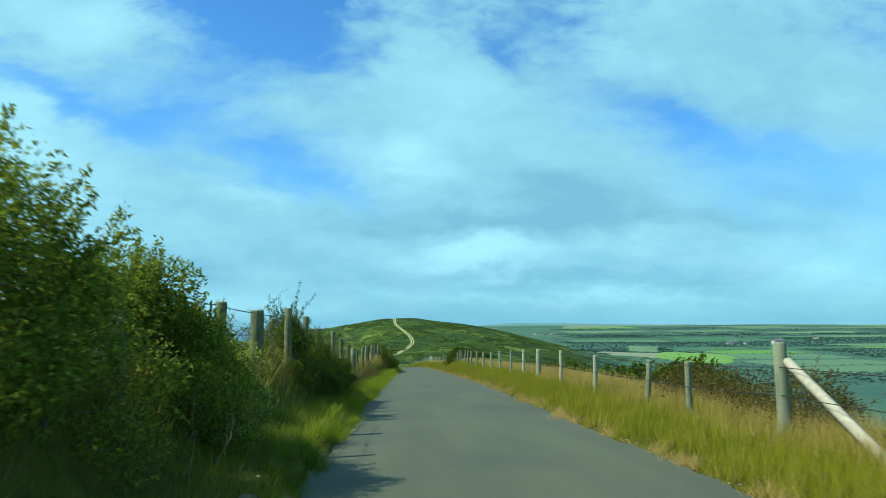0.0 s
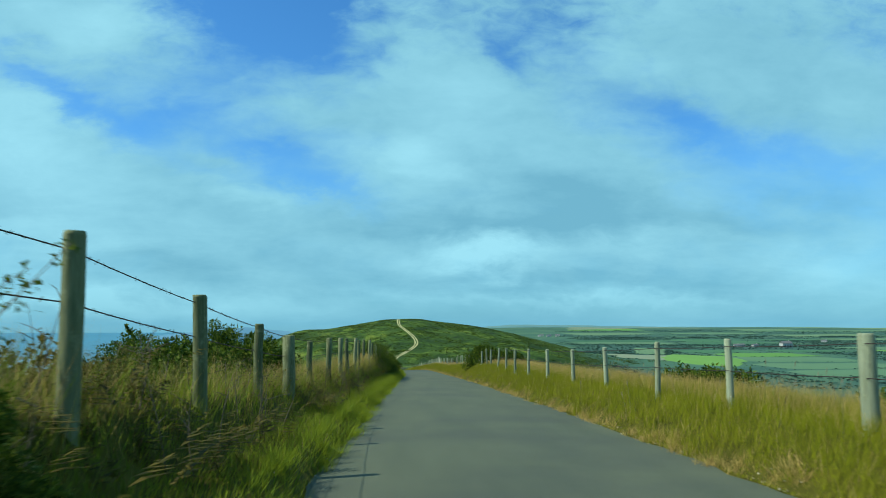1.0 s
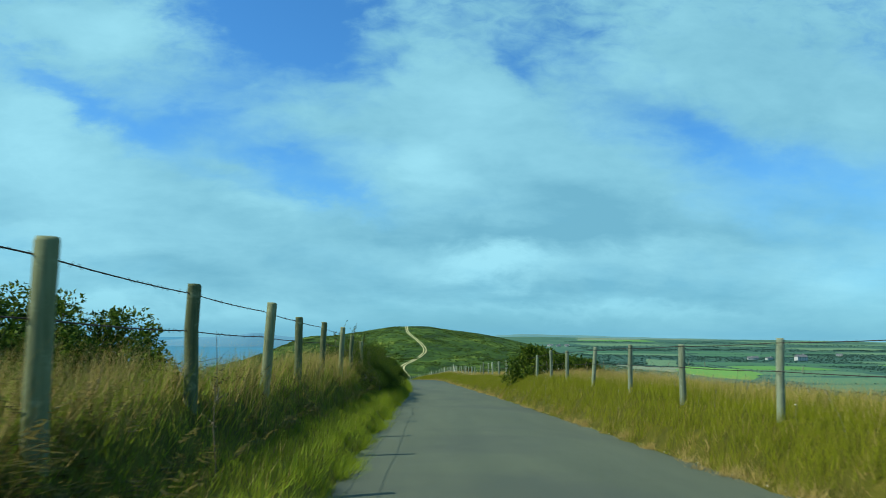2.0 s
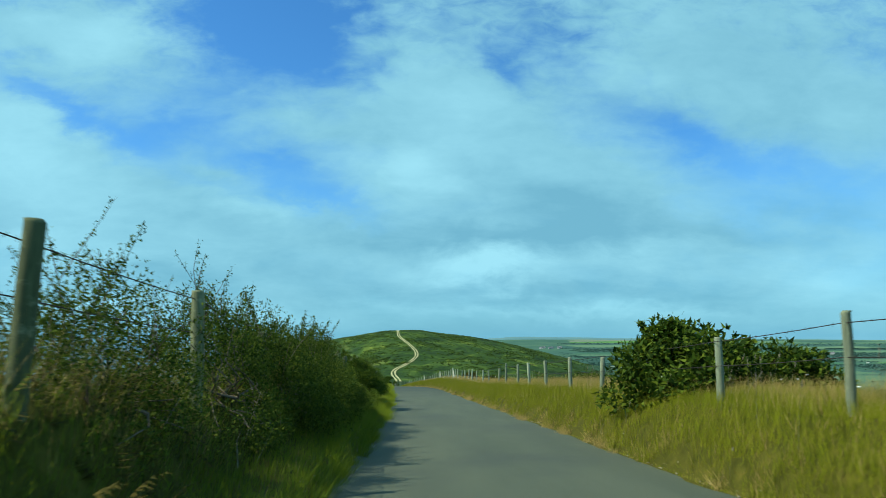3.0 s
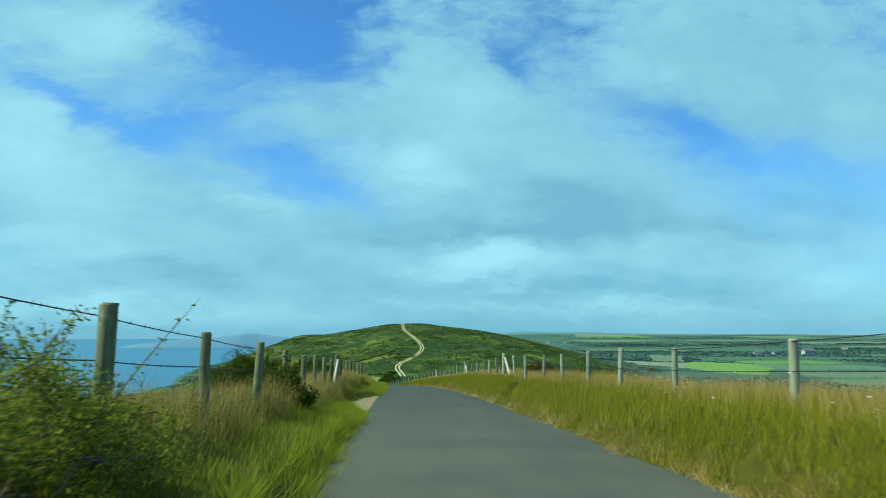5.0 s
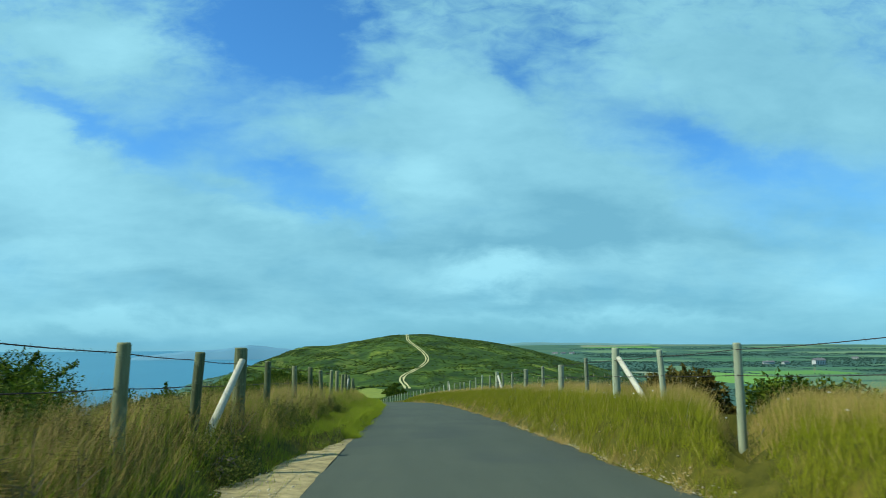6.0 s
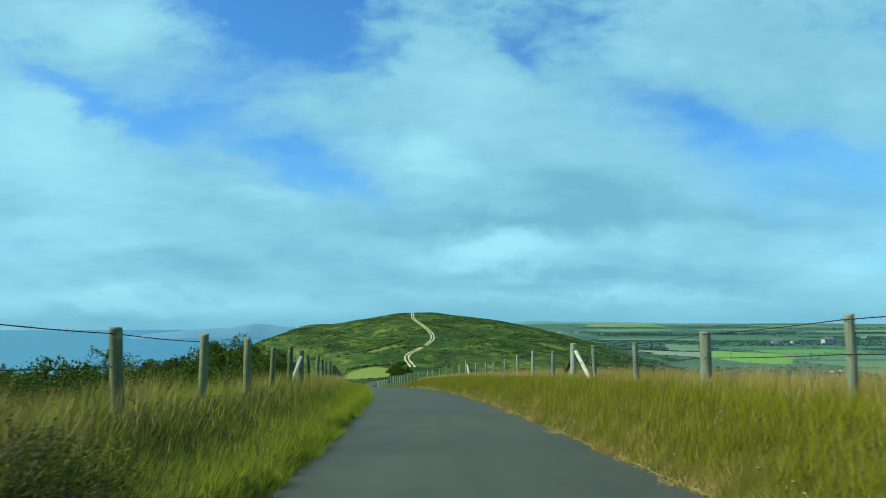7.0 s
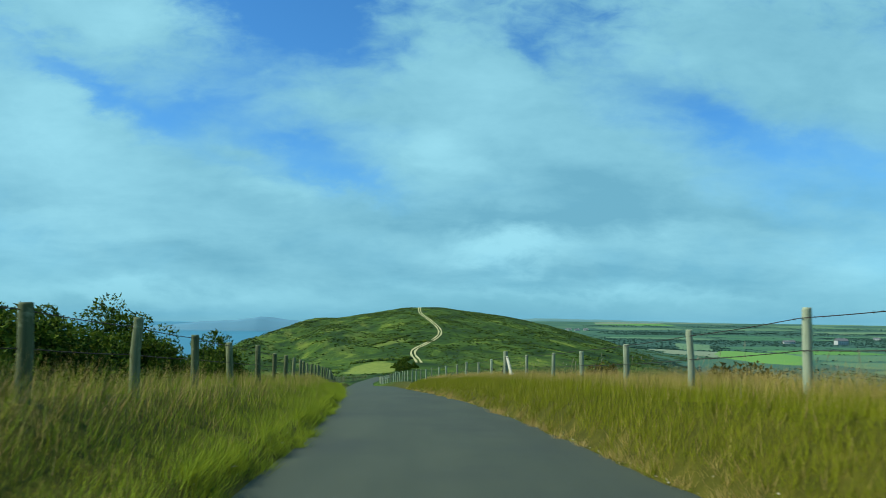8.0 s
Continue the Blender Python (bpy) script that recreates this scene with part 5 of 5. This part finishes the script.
# ---------------------------------------------------------------- heath on the hill and slopes
def build_heath():
    rng = np.random.default_rng(9)
    n = 125000
    x, y = rng.uniform(-420, 480, n), 190 + (1180 - 190) * rng.uniform(0, 1, n) ** 0.8
    z = ground(x, y)
    tx = track_x(y)
    wx, wy = x + 14 * ripple(x, y, 40, 3.0), y + 20 * ripple(x, y, 55, 5.0)
    dens = 0.42 + 0.55 * ripple(wx * 0.9, wy * 0.45, 22, 0.7) + 0.35 * ripple(wx, wy * 0.5, 8, 2.0)
    meadow = ((x + 20) / 13) ** 2 + ((y - 448) / 58) ** 2 < 1
    keep = (rng.uniform(0, 1, n) < np.clip((dens - 0.27) * 2.0, 0.06, 0.9)) & (z > -57.5) & (np.abs(x - tx) > 4 + 2 * (y < 600)) & ~meadow & (np.abs(x - road_x(y)) > 6 * (y < 330))
    x, y, z = x[keep], y[keep], z[keep]
    r = rng.uniform(0.3, 1.05, len(x)) * (0.7 + 0.5 * (y > 600))
    # old hedge banks across the slope
    for (x0, y0), (x1, y1), m in (((-36, 642), (-10, 716), 260), ((-10, 652), (9, 664), 120), ((-34, 500), (-6, 516), 110)):
        t = rng.uniform(0, 1, m)
        hx, hy = x0 + (x1 - x0) * t + rng.normal(0, 0.9, m), y0 + (y1 - y0) * t + rng.normal(0, 2.0, m)
        x, y, z, r = np.append(x, hx), np.append(y, hy), np.append(z, ground(hx, hy)), np.append(r, rng.uniform(0.9, 2.2, m))
    v, f = clumps(np.stack([x, y, z + r * 0.15], 1), r, rng, 0.42, 0.32, (OCT_V, OCT_F))
    tagged(new("heath_scrub", mesh_of("heath", v, f, SCRUB)), "dark green gorse and heather covering the hill", "scrub", kind="stuff")
    # scrub on the slopes close by
    n = 5200
    s = np.where(rng.uniform(0, 1, n) < 0.6, 1, -1)
    y = rng.uniform(-10, 300, n)
    d = np.where(s > 0, rng.uniform(16, 110, n), rng.uniform(34, 120, n))
    x = road_x(y) + s * d
    z = ground(x, y)
    r = rng.uniform(0.2, 0.55, n) * (1 + d / 60)
    keep = z > -57
    v, f = clumps(np.stack([x, y, z + r * 0.1], 1)[keep], r[keep], rng, 0.6, 0.3, (OCT_V, OCT_F))
    tagged(new("slope_scrub", mesh_of("slope", v, f, SCRUB)), "dark low gorse scrub on the falling slopes", "scrub", kind="stuff")


build_heath()
for i, (x, y, r, h) in enumerate(((-7.5, 434, 2.2, 2.6), (-4.5, 440, 1.8, 3.6), (-9.5, 452, 2.6, 2.4), (-6.0, 462, 2.0, 3.2), (-1.5, 452, 1.8, 2.4), (-8.0, 480, 2.4, 2.6), (-6.5, 505, 2.4, 2.8))):
    bush("dark wind-bent thorn tree at the foot of the hill", x, y, r, r, h, 400 + i, GORSE, 3000, 0.30, 12, 1.0, "thorn trees in the saddle")


# ---------------------------------------------------------------- the vale
def build_vale():
    rng = np.random.default_rng(31)
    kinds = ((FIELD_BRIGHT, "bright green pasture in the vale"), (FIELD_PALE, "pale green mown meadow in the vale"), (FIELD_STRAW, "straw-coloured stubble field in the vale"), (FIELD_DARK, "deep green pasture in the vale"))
    hedge_v, hedge_f, off = [], [], 0
    rows = spaced((620, 1500, 150), (1500, 2800, 210), (2800, 4700, 300))
    for j in range(len(rows) - 1):
        y0, y1 = rows[j], rows[j + 1]
        step = 1.5 * (y1 - y0)
        cols = np.arange(0.22 * y0 + 60, 1.05 * y0 + 500, step)
        for i in range(len(cols) - 1):
            jit = rng.uniform(-0.18, 0.18, 8) * (y1 - y0)
            q = [(cols[i] + jit[0], y0 + jit[1] * 0.5), (cols[i + 1] + jit[2], y0 + jit[3] * 0.5), (cols[i + 1] + jit[4], y1 + jit[5] * 0.5), (cols[i] + jit[6], y1 + jit[7] * 0.5)]
            q = np.array(q)
            cen = q.mean(0)
            q = cen + (q - cen) * 0.95
            if ground(*q[0]) > -45 and y0 < 1500:
                continue
            pick = rng.uniform(0, 1)
            wood = pick > 0.44
            st = np.linspace(0, 1, 6)
            A, B = np.meshgrid(st, st, indexing="ij")
            Q = ((1 - A) * (1 - B))[..., None] * q[0] + (A * (1 - B))[..., None] * q[1] + (A * B)[..., None] * q[2] + ((1 - A) * B)[..., None] * q[3]
            zz = ground(Q[..., 0], Q[..., 1]) + 1.2
            if wood:
                mt, lb = FIELD_WOOD, "dark wooded ground in the vale"
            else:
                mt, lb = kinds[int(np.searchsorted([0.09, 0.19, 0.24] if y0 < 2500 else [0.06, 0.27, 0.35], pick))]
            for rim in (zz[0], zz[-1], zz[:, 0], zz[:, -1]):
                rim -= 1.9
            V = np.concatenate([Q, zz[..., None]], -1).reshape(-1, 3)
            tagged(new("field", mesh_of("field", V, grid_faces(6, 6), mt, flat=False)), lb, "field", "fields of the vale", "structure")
            if y0 > 3500:
                continue
            # trees: along the hedge, or all over a wood
            n = (430 if wood else 60) if y0 < 2400 else (220 if wood else 30)
            if wood:
                a, b = rng.uniform(0, 1, n), rng.uniform(0, 1, n)
            else:
                e, t = rng.integers(0, 2, n), rng.uniform(0, 1, n)
                a, b = np.where(e == 0, t, 0.0), np.where(e == 0, 0.0, t)
            px = (1 - a) * (1 - b) * q[0][0] + a * (1 - b) * q[1][0] + a * b * q[2][0] + (1 - a) * b * q[3][0]
            py = (1 - a) * (1 - b) * q[0][1] + a * (1 - b) * q[1][1] + a * b * q[2][1] + (1 - a) * b * q[3][1]
            r = rng.uniform(1.1, 3.3, n) * (1.0 if wood else 0.7) * (0.7 + y0 / 4000)
            c = np.stack([px + rng.normal(0, 3, n), py + rng.normal(0, 3, n), ground(px, py) + r * 0.6], 1)
            v, f = clumps(c, r, rng, 0.26, 0.2, (OCT_V, OCT_F))
            hedge_v.append(v)
            hedge_f.append(f + off)
            off += len(v)
    tagged(new("far_woods", mesh_of("woods", np.concatenate(hedge_v), np.concatenate(hedge_f), WOODS, flat=False)), "dark hazy hedgerows and woods across the vale", "woodland", kind="stuff")


def house(x, y, w, d, h, label, turn=0.0, storeys=2, flat=False):
    """A far house: walls with openings marked by window boxes, a pitched roof."""
    z = zat(x, y) + 1.2
    root = empty("house", x, y, z)
    root.rotation_euler = (0, 0, radians(turn))
    tagged(root, label, "house", "houses in the vale")
    bm = bmesh.new()
    bmesh.ops.create_cube(bm, size=1, matrix=Matrix.Translation((0, 0, h / 2)) @ Matrix.Diagonal((w, d, h, 1)))
    me = bpy.data.meshes.new("wall")
    bm.to_mesh(me)
    bm.free()
    me.materials.append(WALLS)
    part("wall", me, root)
    e, rh = 0.5, (0.6 if flat else d * 0.42)
    V = [(-w / 2 - e, -d / 2 - e, h), (w / 2 + e, -d / 2 - e, h), (w / 2 + e, d / 2 + e, h), (-w / 2 - e, d / 2 + e, h), (-w / 2 - e * (0 if flat else 1), 0, h + rh), (w / 2 + e, 0, h + rh)]
    bm = bmesh.new()
    vs = [bm.verts.new(v) for v in V]
    for f in ((0, 1, 5, 4), (2, 3, 4, 5), (1, 2, 5), (3, 0, 4), (3, 2, 1, 0)):
        bm.faces.new([vs[i] for i in f])
    me = bpy.data.meshes.new("roof")
    bm.to_mesh(me)
    bm.free()
    me.materials.append(SLATE)
    roof = part("roof", me, root)
    bm = bmesh.new()
    bmesh.ops.create_cube(bm, size=1, matrix=Matrix.Translation((w * 0.3, 0, h + rh + 0.4)) @ Matrix.Diagonal((1.2, 0.9, 2.2, 1)))
    me = bpy.data.meshes.new("chimney")
    bm.to_mesh(me)
    bm.free()
    me.materials.append(WALLS)
    part("chimney", me, roof)
    n = max(2, int(w / 4.5))
    win = bmesh.new()
    bmesh.ops.create_cube(win, size=1, matrix=Matrix.Diagonal((1.3, 0.3, 1.7, 1)))
    wm = bpy.data.meshes.new("window")
    win.to_mesh(wm)
    win.free()
    wm.materials.append(GLASS)
    for s in range(storeys):
        for i in range(n):
            part("window", wm, root, at=pose(-w / 2 + (i + 0.5) * w / n, -d / 2 - 0.02, h * (s + 0.5) / storeys))


build_vale()


def field(label, material, corners, lift=2.4):
    """A field of the vale between four corners."""
    q = np.array(corners, float)
    A, B = np.meshgrid(np.linspace(0, 1, 8), np.linspace(0, 1, 8), indexing="ij")
    Q = ((1 - A) * (1 - B))[..., None] * q[0] + (A * (1 - B))[..., None] * q[1] + (A * B)[..., None] * q[2] + ((1 - A) * B)[..., None] * q[3]
    zz = ground(Q[..., 0], Q[..., 1]) + lift
    for rim in (zz[0], zz[-1], zz[:, 0], zz[:, -1]):
        rim -= lift + 0.6
    V = np.concatenate([Q, zz[..., None]], -1).reshape(-1, 3)
    tagged(new("field", mesh_of("field", V, grid_faces(8, 8), material, flat=False)), label, "field", "fields of the vale", "structure")


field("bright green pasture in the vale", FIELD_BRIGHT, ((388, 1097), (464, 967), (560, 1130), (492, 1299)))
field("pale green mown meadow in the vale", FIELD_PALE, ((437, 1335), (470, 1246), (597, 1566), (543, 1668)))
house(905, 1640, 27, 12, 9.5, "large pale country house among trees", 12, 3)
for i, (x, y) in enumerate(((570, 2900), (590, 2950), (605, 2880), (625, 2960), (645, 2910), (665, 2990), (800, 1670), (822, 1690), (843, 1665), (1090, 1960), (1250, 2050))):
    house(x, y, 12 + 4 * (i % 3), 7, 4.6, "small white farmhouse in the vale", 20 * (i % 5) - 30, 1)
